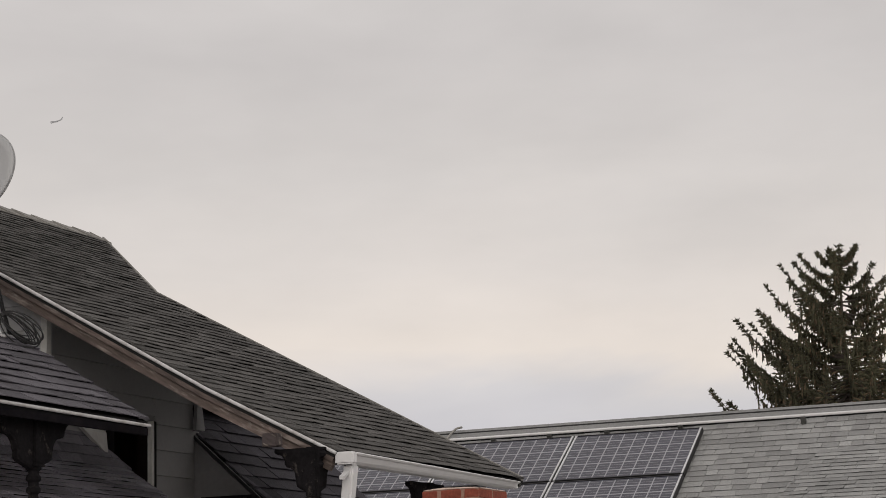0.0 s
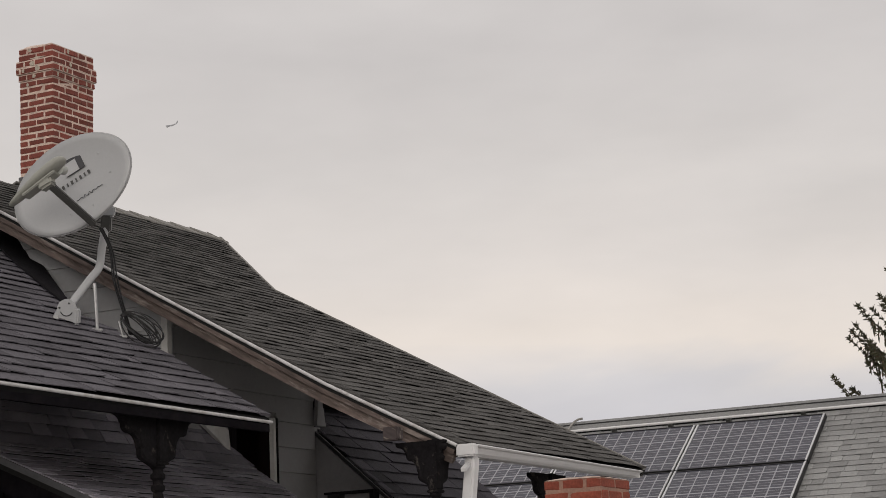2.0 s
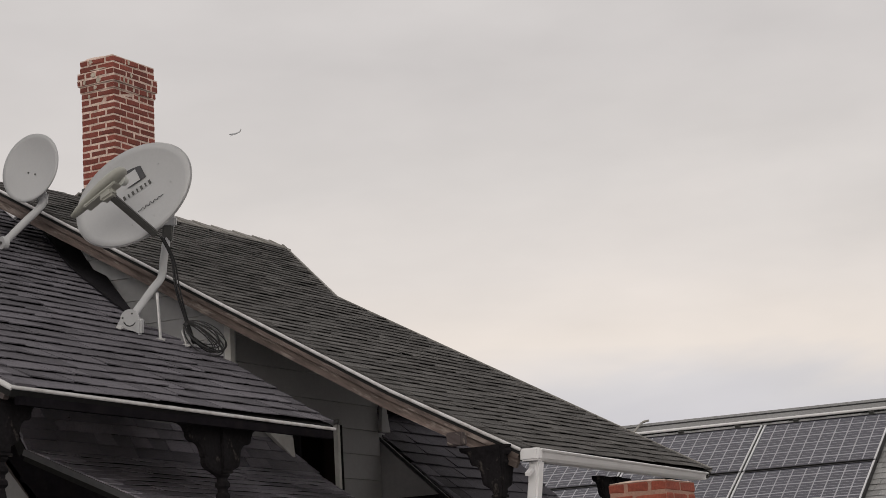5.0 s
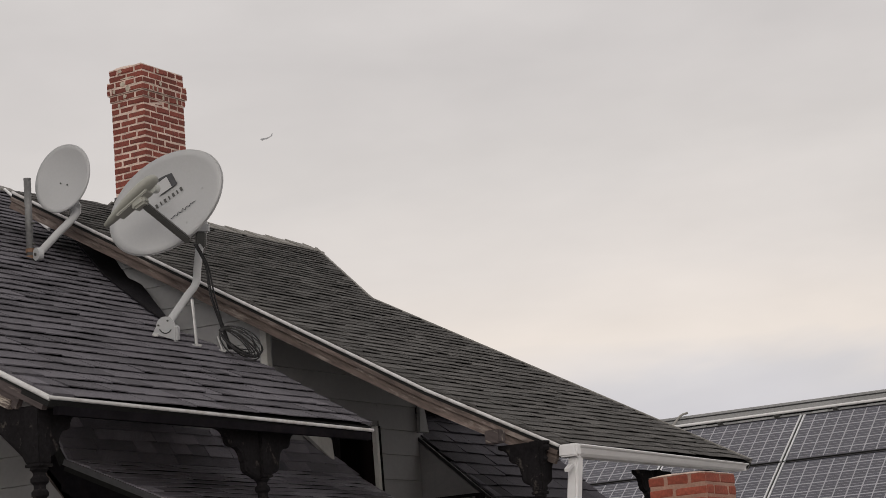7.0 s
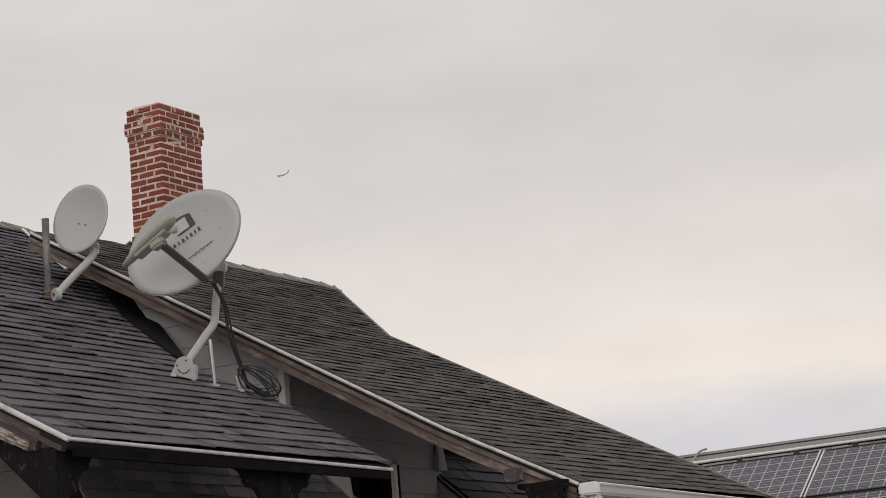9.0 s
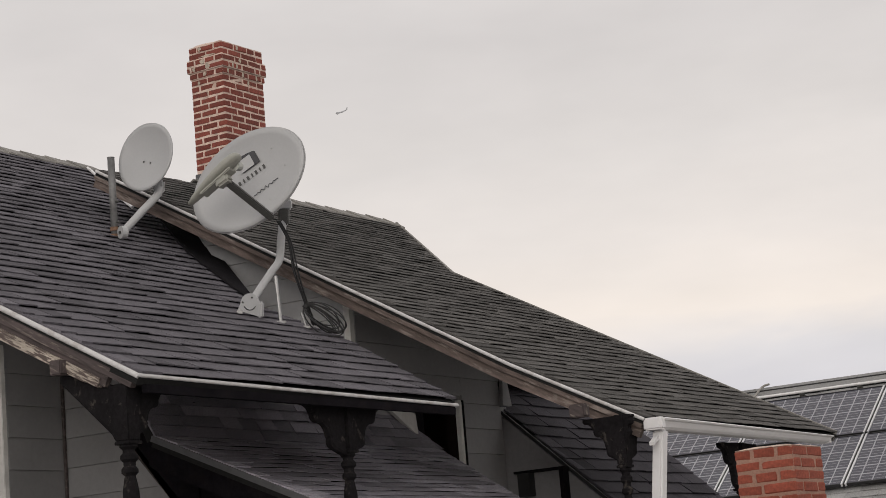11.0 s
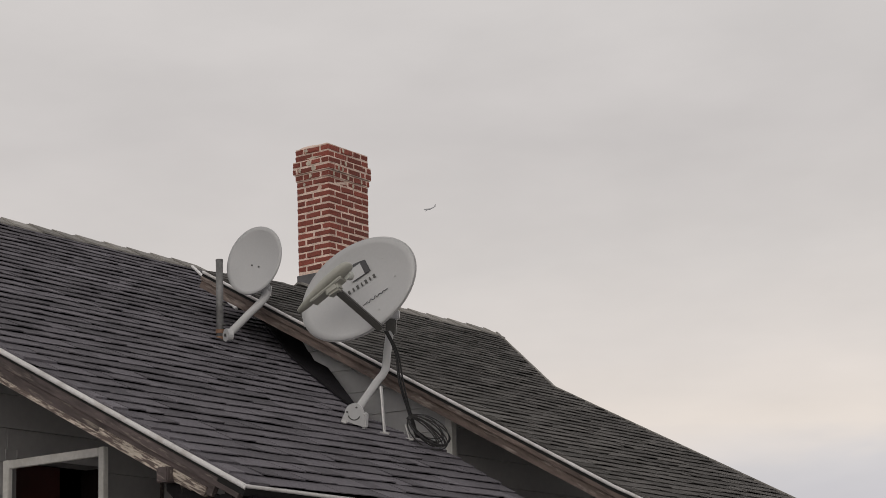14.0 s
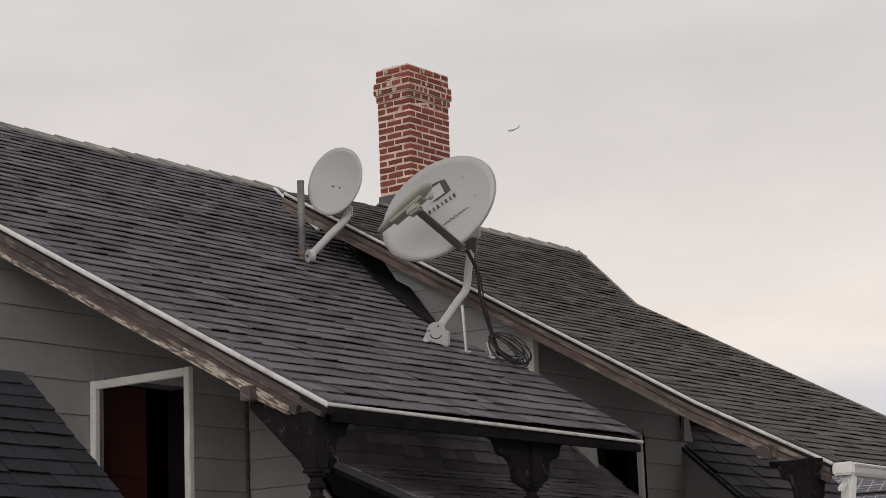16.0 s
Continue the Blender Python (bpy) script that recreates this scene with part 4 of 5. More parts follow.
def reflector(center, n, m, k, a, b, depth=0.07, thick=0.012):
    """A shallow elliptical bowl with a rolled rim, opening along n."""
    bm = bmesh.new()
    rings, seg = 9, 48
    prev = None
    for side in (0, 1):
        prev = None
        for i in range(rings + 1):
            r = i / rings
            row = []
            for j in range(seg):
                t = j * math.tau / seg
                h = depth * (r * r - 1) - (thick if side else 0)
                rr = r * (1.0 if not side else 1.012)
                row.append(bm.verts.new(center + m * (a * rr * math.cos(t)) + k * (b * rr * math.sin(t)) + n * h))
            if prev:
                for j in range(seg):
                    f = (prev[j], prev[(j + 1) % seg], row[(j + 1) % seg], row[j])
                    bm.faces.new(f if not side else f[::-1])
            prev = row
        if side == 0:
            rim = prev
    for j in range(seg):
        bm.faces.new((rim[j], rim[(j + 1) % seg], prev[(j + 1) % seg], prev[j]))
    bmesh.ops.remove_doubles(bm, verts=bm.verts[:], dist=1e-5)
    bmesh.ops.recalc_face_normals(bm, faces=bm.faces[:])
    return bm


def slab(center, m, k, n, a, b, c, bevel=0.01):
    """A rounded block with half sizes a, b, c along m, k, n."""
    bm = bmesh.new()
    q = [(-1, -1), (1, -1), (1, 1), (-1, 1)]
    add_hull(bm, [center + m * a * i + k * b * j - n * c for i, j in q], [center + m * a * i + k * b * j + n * c for i, j in q])
    bmesh.ops.recalc_face_normals(bm, faces=bm.faces[:])
    bmesh.ops.bevel(bm, geom=bm.edges[:], offset=bevel, segments=3, affect="EDGES")
    return bm


big = thing("satellite_dish", "large light grey satellite dish on a bent pole mount", "satellite dish")
BC = Vector((10.44, 8.02, 4.745)) + CR * 0.006 - CU * 0.010
bn, bm_, bk = frame_of(CB * 0.90 - CR * 0.38 + CU * 0.20, CR * 0.86 + CU * 0.50)
refl = part("reflector", reflector(BC, bn, bm_, bk, 0.435, 0.302, 0.05), M_DISH, big, smooth=True)


def on_dish(u, v, h=0.0):
    return BC + bm_ * u + bk * v + bn * (0.05 * ((u / 0.425) ** 2 + (v / 0.315) ** 2 - 1) + 0.004 + h)


part("rim", tube([BC + bm_ * (0.440 * math.cos(a)) + bk * (0.306 * math.sin(a)) - bn * 0.016 for a in (i * math.tau / 64 for i in range(65))], 0.005, 6), M_GALV, refl, "thin rolled rim")
for u, v in ((0.24, 0.10), (0.26, -0.06), (-0.10, -0.17), (0.06, -0.20)):
    part("bolt_head", slab(on_dish(u, v, 0.0), bm_, bk, bn, 0.005, 0.005, 0.003, 0.002), M_DISH, refl)
part("logo_patch", slab(on_dish(0.055, 0.13, 0.004), bm_, bk, bn, 0.07, 0.055, 0.0015, 0.001), M_INK, refl)
part("logo_patch", slab(on_dish(0.030, 0.12, 0.008), bm_, bk, bn, 0.052, 0.042, 0.0015, 0.001), M_DISH, refl)
for k in range(7):
    part("print_bar", slab(on_dish(-0.075 + 0.034 * k, 0.03, 0.003), bm_, bk, bn, 0.0055 if k % 2 else 0.0085, 0.0135, 0.001, 0.0006), M_DARKMETAL, refl)
wave = [on_dish(-0.03 + 0.013 * i, -0.105 + 0.006 * math.sin(i * 2.6) + 0.006 * math.sin(i * 4.1), 0.003) for i in range(17)]
part("script_line", tube(smooth_path(wave, 4), 0.0022, 5), M_INK, refl)
foot = Vector((10.60, 8.2, 3.93))
knee = Vector((10.93, 8.17, 4.27))
head = Vector((10.99, 8.15, 4.60))
part("pole", tube(smooth_path([foot, foot + (knee - foot) * 0.7, knee, knee + (head - knee) * 0.4, head], 6), 0.027, 12), M_DISH, big, smooth=True)
part("pole_bracket", slab(head + Vector((0, 0, -0.02)), CR, CU, CB, 0.035, 0.06, 0.04), M_DARKMETAL, big)
part("back_bracket", slab(head + CU * 0.06 + CR * 0.0, CR, CU, CB, 0.055, 0.035, 0.05), M_DISH, big)
plate_n = (CB * 0.9 - CR * 0.3).normalized()
plate_u = (CU - plate_n * CU.dot(plate_n)).normalized()
plate_r = plate_u.cross(plate_n)
bm = bmesh.new()
ring = [(0.068 * math.cos(a), 0.068 * math.sin(a)) for a in (i * math.pi / 12 for i in range(13))] + [(-0.095, -0.055), (0.085, -0.085)]
pc = foot + Vector((-0.02, -0.03, 0.012))
add_hull(bm, [pc + plate_r * a + plate_u * b - plate_n * 0.004 for a, b in ring], [pc + plate_r * a + plate_u * b + plate_n * 0.004 for a, b in ring])
bmesh.ops.recalc_face_normals(bm, faces=bm.faces[:])
plate = part("foot_plate", bm, M_DISH, big, "round pressed steel foot bracket")
slot = [pc + plate_r * (0.045 * math.cos(a)) + plate_u * (0.045 * math.sin(a) + 0.002) + plate_n * 0.006 for a in (radians(205 + 13 * i) for i in range(11))]
part("slot", tube(slot, 0.0032, 6), M_BLACK, plate)
for a, b in ((0.015, 0.04), (-0.05, 0.008)):
    part("bolt_head", slab(pc + plate_r * a + plate_u * b + plate_n * 0.007, plate_r, plate_u, plate_n, 0.006, 0.006, 0.006, 0.003), M_DARKMETAL, plate)
part("foot_wing", slab(pc + plate_r * 0.075 - plate_u * 0.04 + plate_n * 0.0, plate_r, plate_u, plate_n, 0.018, 0.055, 0.03, 0.012), M_DISH, big)
for dx in (-0.12, 0.06):
    p = foot + Vector((dx, 0, 0))
    part("bolt", slab(Vector((p.x, p.y - 0.02, roof_a_z(p.y - 0.02) + 0.04)), CR, CU, CB, 0.02, 0.012, 0.02, 0.004), M_GALV, big)
sf = Vector((10.81, 8.10, roof_a_z(8.10) + 0.03))
part("strut", tube([sf, Vector((10.81, 8.12, 4.14))], 0.012, 8), M_GALV, big)
part("strut_foot", slab(sf, CR, CU, CB, 0.035, 0.008, 0.03, 0.004), M_GALV, big)
sf2 = Vector((11.04, 8.06, roof_a_z(8.06) + 0.03))
part("strut", tube([sf2, sf2 + Vector((-0.02, 0.02, 0.10))], 0.010, 8), M_GALV, big)
part("strut_foot", slab(sf2, CR, CU, CB, 0.03, 0.008, 0.03, 0.004), M_GALV, big)
lnb = BC + bn * 0.40 - bk * 0.06 + bm_ * -0.03
arm_root = BC - bk * 0.345 + bm_ * 0.03 + bn * 0.03
part("feed_arm", beam(arm_root, lnb - bk * 0.05 + bm_ * 0.02, 0.045, 0.05, bn, 0.008), M_DARKMETAL, big, "dark grey feed arm")
part("feed_neck", slab(lnb - bk * 0.055 + bm_ * 0.01, bm_, bk, bn, 0.05, 0.03, 0.04, 0.014), M_LNB, big)
rdir = (bm_ * 0.97 + bk * 0.1).normalized()
rup = (bk - rdir * bk.dot(rdir)).normalized()
bm = bmesh.new()
rings = []
for u, a, b, lift in ((-0.262, 0.004, 0.006, -0.022), (-0.258, 0.020, 0.024, -0.020), (-0.20, 0.030, 0.040, -0.014), (-0.10, 0.042, 0.056, -0.004), (0.0, 0.050, 0.066, 0.004), (0.09, 0.052, 0.066, 0.008),
                      (0.15, 0.048, 0.060, 0.010), (0.185, 0.036, 0.045, 0.010), (0.20, 0.016, 0.020, 0.010), (0.203, 0.003, 0.004, 0.010)):
    row = []
    for i in range(20):
        t = i * math.tau / 20
        cy, cz = math.sin(t), math.cos(t)
        cy = cy if cy > 0 else cy * 0.72
        row.append(bm.verts.new(lnb + bm_ * -0.01 + rdir * u + rup * (a * 0.84 * cy + lift) + bn * (b * cz)))
    rings.append(row)
for a, b in zip(rings, rings[1:]):
    for i in range(20):
        bm.faces.new((a[i], a[(i + 1) % 20], b[(i + 1) % 20], b[i]))
bm.faces.new(rings[0][::-1])
bm.faces.new(rings[-1])
bmesh.ops.recalc_face_normals(bm, faces=bm.faces[:])
receiver = part("receiver", bm, M_LNB, big, "greenish grey tapered triple receiver head", smooth=True)
part("mounting_shelf", slab(lnb + rdir * -0.03 - rup * 0.034, rdir, rup, bn, 0.13, 0.010, 0.048, 0.006), M_LNB, receiver)
part("receiver_horn", tube([lnb + bm_ * 0.115 + bk * 0.005 - bn * 0.03, lnb + bm_ * 0.125 + bk * 0.005 - bn * 0.085], [0.036, 0.030], 16), M_LNB_FACE, receiver)
for dx, r in ((0.0, 0.0075), (0.02, 0.006), (-0.014, 0.005)):
    pts = [Vector((10.76 + dx, 8.03, 4.50)), Vector((10.86 + dx, 8.02, 4.36)), Vector((10.90 + dx * 1.5, 8.02, 4.17)), Vector((10.98 + dx, 8.02, 3.99)), Vector((11.07 + dx, 8.02, roof_a_z(8.02) + 0.06))]
    part("cable", tube(smooth_path(pts, 6), r, 6), M_BLACK, big, "black coaxial cable")
rng = random.Random(4)
coil_c = Vector((11.065, 7.95, 3.83))
hang_dir = (CR * 0.74 - CU * 0.67).normalized()
hang_side = (CR * 0.67 + CU * 0.74).normalized()
knot = coil_c - hang_dir * 0.155
for k in range(10):
    long_r, wide_r = 0.155 * rng.uniform(0.80, 1.04), rng.uniform(0.035, 0.085)
    lean = rng.uniform(-0.10, 0.30)
    dl = (hang_dir + hang_side * lean).normalized()
    ds = (hang_side - hang_dir * lean + CB * rng.uniform(-0.35, 0.35)).normalized()
    c = knot + dl * long_r
    pts = [c - dl * (long_r * math.cos(a)) + ds * (wide_r * math.sin(a) * (1 + 0.18 * math.cos(a + k))) for a in (i * math.tau / 28 for i in range(29))]
    pts[-1] = pts[0]
    part("cable_loop", tube(pts, 0.0046, 6), M_BLACK, big)
part("cable_tie", tube([knot - hang_dir * 0.008, knot + hang_dir * 0.018], 0.016, 10), M_BLACK, big)

small = thing("satellite_dish", "small round light grey satellite dish on a steel mast", "satellite dish")
mx, my = 11.585, 10.2
mz = 1.78 + (roof_a_z(my * 0.955) - 1.78) / 0.955
part("mast", tube([(mx, my, mz - 0.02), (mx, my, 5.47)], 0.028, 14), M_PIPE, small, "weathered galvanised pipe mast", smooth=True)
part("mast_cap", tube([(mx, my, 5.47), (mx, my, 5.478)], 0.029, 14), M_PIPE, small)
part("clamp", tube([(mx, my, mz + 0.07), (mx, my, mz + 0.10)], 0.034, 14), M_RUST, small)
part("clamp", tube([(mx, my, mz + 0.02), (mx, my, mz + 0.045)], 0.034, 14), M_RUST, small)
SC = Vector((11.72, 9.95, 5.455)) - CR * 0.018
sn, sm, sk = frame_of(CB * 0.80 - CR * 0.52 + CU * 0.22, CR * 0.34 + CU * 0.94)
srefl = part("reflector", reflector(SC, sn, sm, sk, 0.27, 0.262, 0.045), M_DISH, small, smooth=True)
for u, v in ((-0.04, 0.03), (-0.03, -0.04), (-0.17, 0.05), (-0.15, -0.03)):
    part("bolt_head", slab(SC + sm * u + sk * v - sn * 0.038, sm, sk, sn, 0.006, 0.006, 0.004, 0.002), M_DARKMETAL, small)
jo = Vector((mx, my, mz + 0.06)) + CB * 0.05 + CR * 0.07
pv = (CR * -0.80 + CB * 0.60).normalized()
pivot = part("pivot_plate", tube([jo - pv * 0.022, jo + pv * 0.022], 0.050, 20), M_DISH, small, "round pressed steel pivot plate")
part("bolt_head", tube([jo + pv * 0.020, jo + pv * 0.032], 0.012, 8), M_DARKMETAL, pivot)
arm_end = SC - CU * 0.28 + CR * 0.10 - CB * 0.02
part("back_arm", tube(smooth_path([jo, jo + (arm_end - jo) * 0.5, arm_end, arm_end + CU * 0.10 - CR * 0.01 - CB * 0.05], 4), 0.030, 12), M_DISH, small, smooth=True)
part("saddle", slab(arm_end + CU * 0.05 - CB * 0.03, CR, CU, CB, 0.04, 0.05, 0.03, 0.012), M_DISH, small)
for h in (0.14, 0.30):
    part("mast_bolt", tube([Vector((mx, my, mz + h)), Vector((mx, my, mz + h)) + CB * 0.03 + CR * 0.045], 0.009, 8), M_DARKMETAL, small)

set_back(small, 0.955)

# ---- neighbour's house with solar panels ----
nb = thing("house", "neighbouring house with a light grey shingled roof", "house")
N_TILT = math.atan(0.7)
NX, NZ = 25.41, 4.43
roof_n = Slope((NX - 5.2, 20.0, NZ - 0.7 * 5.2), (0, -1, 0), (math.cos(N_TILT), 0, math.sin(N_TILT)))
N_LEN = 5.2 / math.cos(N_TILT)
roof_deck("roof_deck", nb, roof_n, [(0, 0), (26, 0), (26, N_LEN), (0, N_LEN)], 0.06)
back_n = Slope((NX, 20.0, NZ), (0, -1, 0), (math.cos(N_TILT), 0, -math.sin(N_TILT)))
roof_deck("back_slope", nb, back_n, [(0, 0), (26, 0), (26, N_LEN), (0, N_LEN)], 0.06, mat=M_SHINGLE_L)
part("walls", box(NX - 4.8, NX + 4.8, -5.6, 19.6, 0, 0.9), M_SIDING, nb)
# black bar that draws the shadow gap below the ridge cap
part("ridge_gap_shade", box(NX - 0.10, NX + 0.10, -6.0, 20.0, NZ + 0.0, NZ + 0.035, 0.01), M_BLACK, nb, "dark gap under the ridge cap")
bm = bmesh.new()
for sl, v0, v1 in ((roof_n, N_LEN + 0.02, N_LEN - 0.17), (back_n, -0.02, 0.17)):
    add_hull(bm, [sl.at(0, v0, 0.055), sl.at(26, v0, 0.055), sl.at(26, v1, 0.045), sl.at(0, v1, 0.045)], [sl.at(0, v0, 0.075), sl.at(26, v0, 0.075), sl.at(26, v1, 0.065), sl.at(0, v1, 0.065)])
bmesh.ops.recalc_face_normals(bm, faces=bm.faces[:])
part("ridge_cap", bm, M_SHINGLE_L, nb)

# black strips down both slopes paint the cap's shadow line
bm = bmesh.new()
for sl, v0, v1 in ((roof_n, N_LEN, N_LEN - 0.155), (back_n, 0, 0.155)):
    add_hull(bm, [sl.at(0, v0, 0.004), sl.at(26, v0, 0.004), sl.at(26, v1, 0.004), sl.at(0, v1, 0.004)], [sl.at(0, v0, 0.043), sl.at(26, v0, 0.043), sl.at(26, v1, 0.043), sl.at(0, v1, 0.043)])
bmesh.ops.recalc_face_normals(bm, faces=bm.faces[:])
part("cap_shadow_strip", bm, M_BLACK, nb, "black strip standing in for the ridge cap's shadow")

# shed dormer on the neighbour's roof, of a lower pitch
dormer = new("dormer_roof")
dormer.parent = nb
F_TILT = math.atan(0.45)
roof_f = Slope((22.50, 0, 2.963), (0, -1, 0), (math.cos(F_TILT), 0, math.sin(F_TILT)))
F_LEN = 2.14


def f_left(v):
    return -5.87 + -0.105 * (F_LEN - v)


roof_deck("roof_deck", dormer, roof_f, [(f_left(0), 0), (2.0, 0), (2.0, F_LEN), (f_left(F_LEN), F_LEN)], 0.05)
part("cheek_wall", prism_xz([(22.55, 1.2), (24.45, 3.74), (22.55, 2.90)], 5.37, 5.47), M_SIDING, dormer)

conduit = thing("conduit", "white electrical conduit along the neighbour's ridge", "pipe")
part("pipe", tube([roof_n.at(8.9, N_LEN - 0.33, 0.13), roof_n.at(26, N_LEN - 0.33, 0.13)], 0.019, 8), M_WHITE, conduit)
for s in (9.6, 10.4, 11.2, 12.2, 13.8, 14.9):
    part("clamp", slab(roof_n.at(s, N_LEN - 0.34, 0.06), roof_n.a, roof_n.u, roof_n.n, 0.03, 0.03, 0.06, 0.006), M_DARKMETAL, conduit)
part("end_elbow", tube(smooth_path([roof_n.at(9.05, N_LEN - 0.02, 0.14), roof_n.at(8.95, N_LEN - 0.06, 0.13), roof_n.at(8.88, N_LEN - 0.3, 0.10)], 5), 0.015, 8), M_CAP, conduit)


def solar_panel(s, v, w=1.70, h=1.10):
    """A framed panel lying on the roof with its upper edge at v."""
    p = thing("solar_panel", "dark framed solar panel with a silver grid of cells", "solar panel", group="rooftop solar array")
    a, u, n = roof_n.a, roof_n.u, roof_n.n
    part("glass", slab(roof_n.at(s + w / 2, v - h / 2, 0.10), a, u, n, w / 2 - 0.02, h / 2 - 0.01, 0.012, 0.003), M_CELL, p)
    for ds in (-0.012, w + 0.012):
        part("frame_lip", slab(roof_n.at(s + ds, v - h / 2, 0.085), a, u, n, 0.006, h / 2, 0.030, 0.002), M_BLACK, p, "black frame lip")
    for ds in (0.008, w - 0.008):
        part("frame_side", slab(roof_n.at(s + ds, v - h / 2, 0.10), a, u, n, 0.012, h / 2, 0.022, 0.003), M_ALU, p, "silver frame side")
    for dv in (0.006, h - 0.006):
        part("frame_rail", slab(roof_n.at(s + w / 2, v - dv, 0.10), a, u, n, w / 2 - 0.028, 0.008, 0.02, 0.003), M_BLACK, p)
    for i in range(1, 10):
        part("grid_line", slab(roof_n.at(s + w * i / 10, v - h / 2, 0.1135), a, u, n, 0.008, h / 2 - 0.03, 0.001, 0.0005), M_BUS, p)
    for i in range(1, 18):
        part("busbar", slab(roof_n.at(s + w / 2, v - h * i / 18, 0.1128), a, u, n, w / 2 - 0.03, 0.0025 if i % 3 else 0.010, 0.0006, 0.0003), M_BUS, p)
    return p


S0 = 20.0 - 7.46
for col in range(5):
    for row in range(2):
        solar_panel(S0 - 1.735 * (col + 1), N_LEN - 0.435 - 1.135 * row)

# ---- spruce behind the neighbour's roof ----
def spruce(x, y, base, top, spread, seed):
    rng = random.Random(seed)
    tr = thing("spruce", "tall dark green spruce with drooping branches", "tree", (x, y, 0))
    trunk = bmesh.new()
    add_tube(trunk, [(0, 0, 0), (0.03, 0, top * 0.5), (0, 0.02, top * 0.8), (0, 0, top)], [0.16, 0.09, 0.04, 0.01], 10)
    part("trunk", trunk, M_BARK, tr)
    limbs, needles, hang = bmesh.new(), bmesh.new(), bmesh.new()

    def tuft(bm, p, d, ln, wd):
        """A flat-sided sprig of needles."""
        d = d.normalized()
        s = d.cross(Vector((rng.uniform(-1, 1), rng.uniform(-1, 1), rng.uniform(-1, 1)))).normalized() * wd
        q = d.cross(s).normalized() * wd
        a = [bm.verts.new(p + s), bm.verts.new(p + q), bm.verts.new(p - s), bm.verts.new(p - q)]
        tip = bm.verts.new(p + d * ln)
        mid = [bm.verts.new(p + d * ln * 0.55 + w * 0.75) for w in (s, q, -s, -q)]
        for i in range(4):
            j = (i + 1) % 4
            bm.faces.new((a[i], a[j], mid[j], mid[i]))
            bm.faces.new((mid[i], mid[j], tip))

    def spray(p, d, ln, droop):
        """A side twig with needle sprigs along it and a star at its tip."""
        n = max(3, int(ln / 0.055))
        q = Vector(p)
        for i in range(n):
            d = (d + Vector((0, 0, droop)) + Vector((rng.uniform(-1, 1), rng.uniform(-1, 1), rng.uniform(-1, 1))) * 0.12).normalized()
            tuft(hang if rng.random() < 0.35 else needles, q, d, ln / n * 1.7, 0.019)
            side = d.orthogonal().normalized()
            tuft(needles, q, d + Matrix.Rotation(rng.uniform(0, 6.28), 3, d) @ side * 1.1, 0.085, 0.014)
            q = q + d * (ln / n)
        return q

    def star(p, d, size):
        for k in range(6):
            tuft(needles, p, d + Vector((rng.uniform(-1, 1), rng.uniform(-1, 1), rng.uniform(-0.6, 0.7))), size * rng.uniform(0.5, 1.15), 0.011)

    z = base
    while z < top - 0.10:
        h = top - z
        reach = spread * h / (1 + 0.19 * h)
        n = rng.randint(6, 8) if h > 1.8 else rng.randint(4, 5)
        a0 = rng.uniform(0, math.tau)
        for k in range(n):
            a = a0 + k * math.tau / n + rng.uniform(-0.4, 0.4)
            ln = (0.10 + reach) * rng.choice((0.55, 0.75, 0.9, 1.0, 1.08)) * rng.uniform(0.92, 1.05)
            out = Vector((math.cos(a), math.sin(a), 0))
            z0 = z + rng.uniform(-0.08, 0.08)
            sag = rng.uniform(0.02, 0.16) * min(1.0, h)
            rise = rng.uniform(0.26, 0.60)
            bend = out.cross(Vector((0, 0, 1))) * rng.uniform(-0.35, 0.35)
            pts = []
            for i in range(8):
                t = i / 7
                pts.append(Vector((0, 0, z0)) + (out + bend * t) * ln * t + Vector((0, 0, ln * (rise * t ** 2.3 - sag * math.sin(t * math.pi)))))
            add_tube(limbs, pts, [0.012 + 0.007 * h] * 2 + [0.010 + 0.005 * h] * 2 + [0.010, 0.009, 0.007, 0.004], 5, False)
            path = smooth_path(pts, max(3, int(ln * 2.6)))
            for i in range(2, len(path)):
                t = i / (len(path) - 1)
                p = path[i]
                d = (path[min(i + 1, len(path) - 1)] - path[i - 1]).normalized()
                side = d.cross(Vector((0, 0, 1))).normalized()
                if t > 0.26 or h < 0.5:
                    star(p, d, 0.10)
                    for sg in (-1, 1):
                        if rng.random() < 0.75:
                            sl = (0.06 + 0.26 * ln * (1 - t) ** 0.8 * min(1, 0.4 + t)) * rng.uniform(0.5, 1.1)
                            spray(p, d * 0.7 + side * sg, min(sl, 0.55), -0.10)
                    for _ in range(rng.choice((1, 1, 2, 2)) if t < 0.9 else 0):
                        spray(p + side * rng.uniform(-0.04, 0.04), Vector((rng.uniform(-0.3, 0.3), rng.uniform(-0.3, 0.3), -1)), rng.uniform(0.08, 0.30) * min(1.0, 0.35 + 0.35 * h), -0.3)
            star(path[-1], (path[-1] - path[-2]).normalized(), 0.12)
            star(path[-1], Vector((0, 0, 1)), 0.10)
        z += rng.uniform(0.20, 0.31)
    for k in range(14):
        star(Vector((rng.uniform(-0.05, 0.05), rng.uniform(-0.05, 0.05), top - rng.uniform(0, 0.4))), Vector((rng.uniform(-1, 1), rng.uniform(-1, 1), 0.4)), 0.12)
    part("limb", limbs, M_BARK, tr)
    tagged(part("needle_crown", needles, M_NEEDLE, tr), kind="stuff")
    tagged(part("hanging_twig", hang, M_CONE, tr), kind="stuff")
    return tr


spruce(38.0, 8.53, 4.3, 8.86, 1.14, 27)

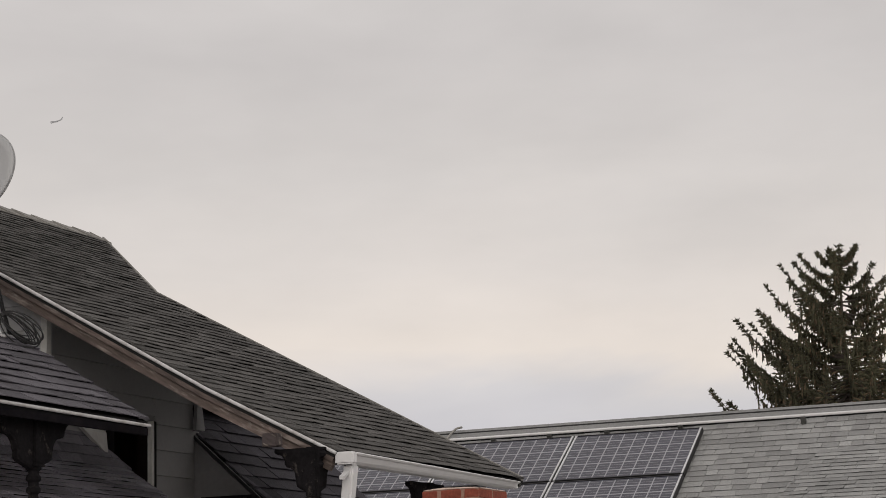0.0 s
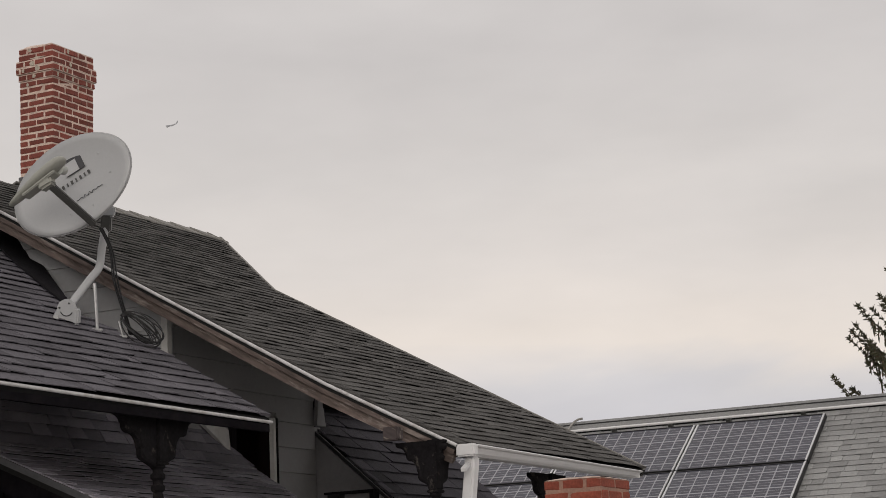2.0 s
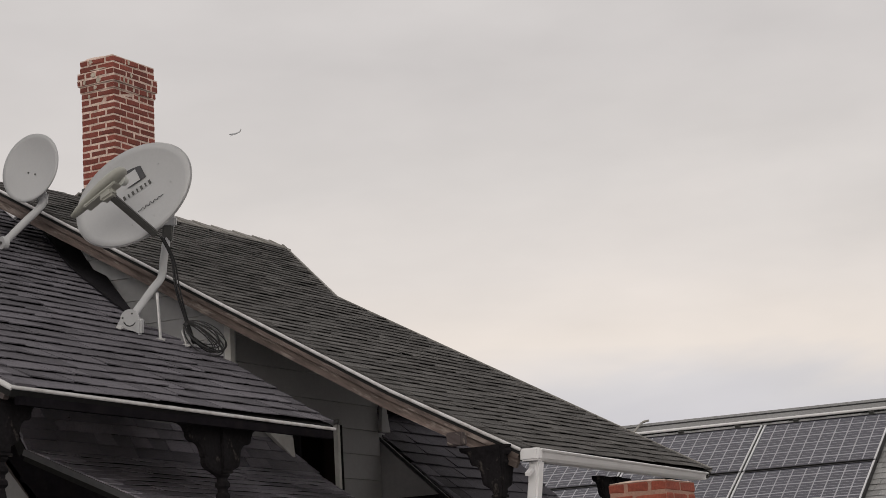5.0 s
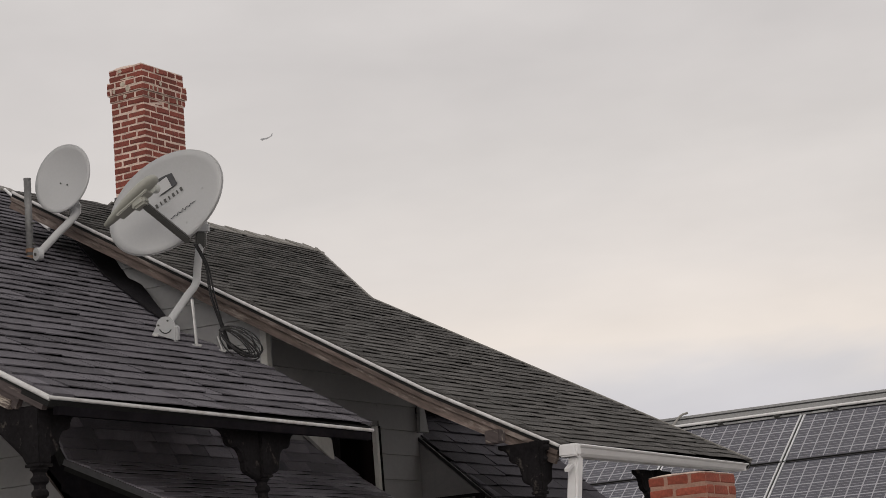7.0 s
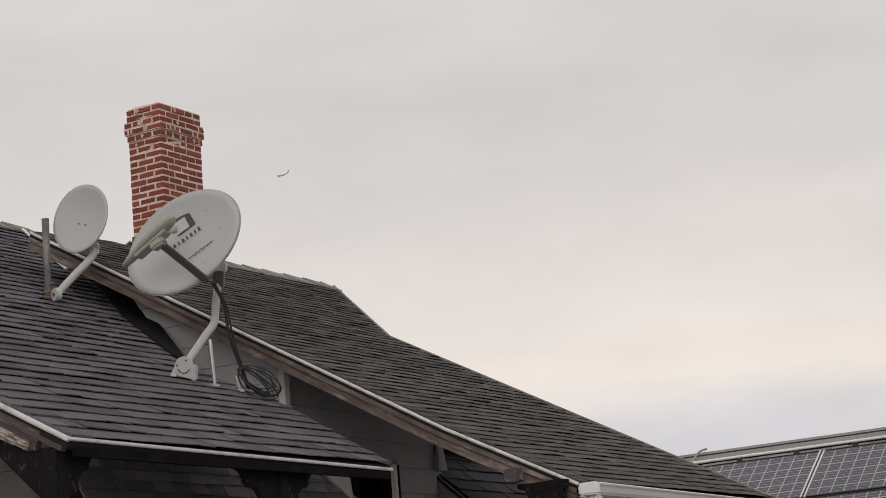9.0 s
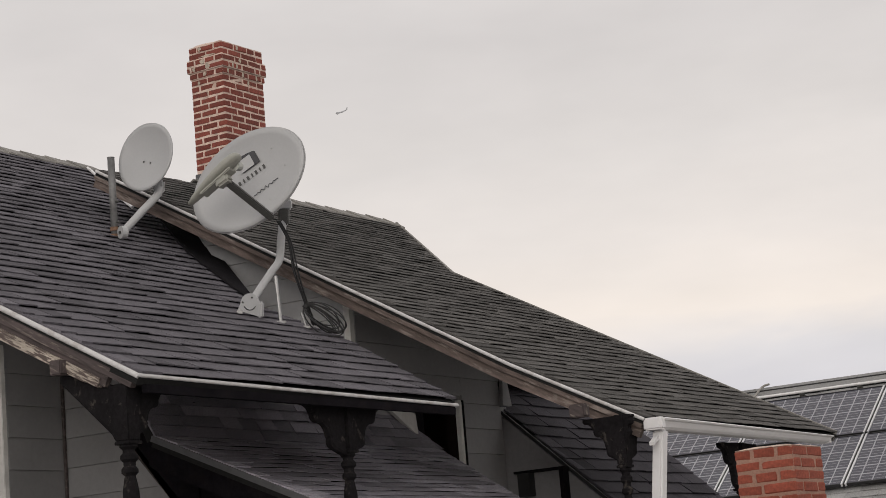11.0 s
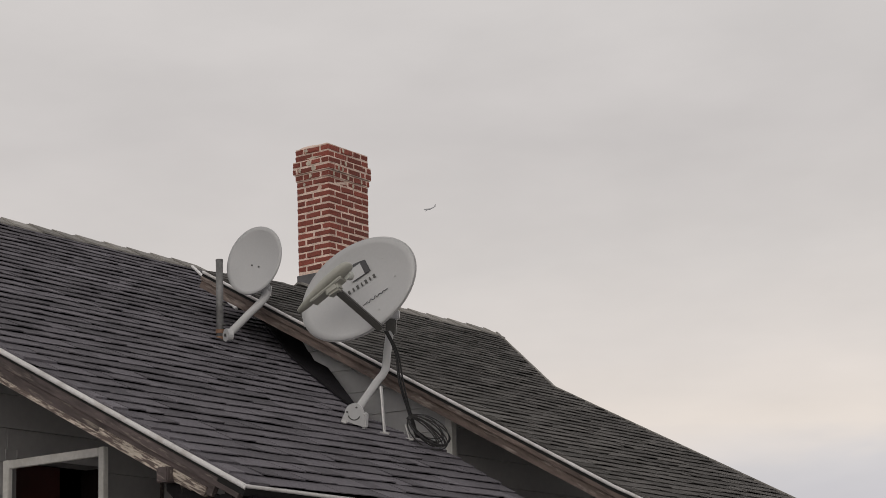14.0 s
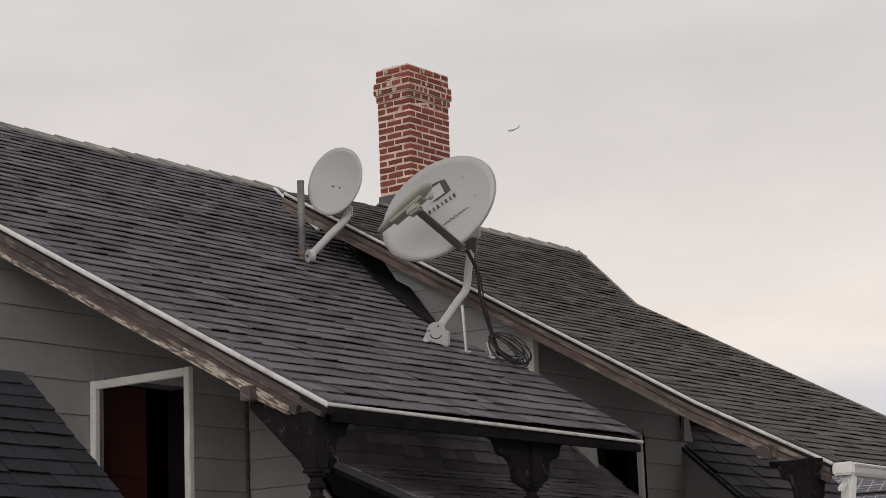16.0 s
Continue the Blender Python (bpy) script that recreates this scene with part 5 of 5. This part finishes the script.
# ---- airliner far off ----
plane = thing("airliner", "distant airliner against the cloud", "aircraft", (716, 498, 225))
T = Matrix((CR, CU, CB)).transposed().to_4x4()


def air(pts):
    return [T @ Vector(p) for p in pts]


part("fuselage", tube(air([(-2.6, -0.5, 0), (-2.2, -0.4, 0), (0, -0.1, 0), (2.0, 0.9, 0), (2.6, 1.3, 0)]), [0.08, 0.3, 0.34, 0.22, 0.08], 10), M_PLANE, plane)
bm = bmesh.new()
add_hull(bm, air([(-0.6, -0.1, 0), (0.4, 0.15, 0), (-1.8, -1.2, 0.3), (-2.1, -1.2, 0.3)]), air([(-0.6, 0.05, 0.1), (0.4, 0.3, 0.1), (-1.8, -1.1, 0.4), (-2.1, -1.1, 0.4)]))
part("wing", bm, M_PLANE, plane)
bm = bmesh.new()
add_hull(bm, air([(1.7, 0.7, 0), (2.5, 1.2, 0), (2.7, 2.2, 0), (2.3, 2.2, 0)]), air([(1.7, 0.7, 0.1), (2.5, 1.2, 0.1), (2.7, 2.2, 0.1), (2.3, 2.2, 0.1)]))
part("tail_fin", bm, M_PLANE, plane)

# ---- plain unseen wall added behind the viewer, holding back low sky light ----
shut = mesh_object("wall_behind", box(-14, 26, -6.3, -6.1, 0, 1.9), M_SIDING)
tagged(shut, "unseen plain low grey wall added to hold back light", "wall", kind="structure")

# ---- shingle pieces ----
shingles(porch_roof, roof_a, A_LEN - 0.02, lambda v: a_left(v) + 0.01, a_right, M_SHINGLE, 1, (0, 25))
shingles(main_roof, roof_b, B_LEN - 0.02, lambda v: b_left(v) + 0.01, b_right, M_SHINGLE_B, 2, (0, 60), expose=0.096, tab=0.24, thick=(0.05, 0.065, 0.09))
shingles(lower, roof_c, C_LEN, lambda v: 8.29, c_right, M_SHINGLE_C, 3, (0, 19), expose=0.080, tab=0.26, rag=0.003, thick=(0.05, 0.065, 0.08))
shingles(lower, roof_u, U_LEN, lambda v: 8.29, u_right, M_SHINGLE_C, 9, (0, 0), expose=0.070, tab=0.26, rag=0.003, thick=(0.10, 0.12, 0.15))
shingles(far, roof_d, D_LEN, lambda v: 13.32, lambda v: 15.2 + 0.06 * v, M_SHINGLE_D, 4, (0, 25), tab=0.30)
shingles(near, roof_e, E_LEN, lambda v: 4.6, lambda v: 6.0, M_SHINGLE_E, 5, (0, 24), expose=0.09, tab=0.25)
shingles(nb, roof_n, N_LEN - 0.12, lambda v: 9.0, lambda v: 18.0, M_SHINGLE_L, 6, (0, 0), expose=0.125, tab=0.24)
shingles(dormer, roof_f, F_LEN, lambda v: f_left(v) + 0.01, lambda v: 2.0, M_SHINGLE_L, 7, (0, 0), expose=0.125, tab=0.24)
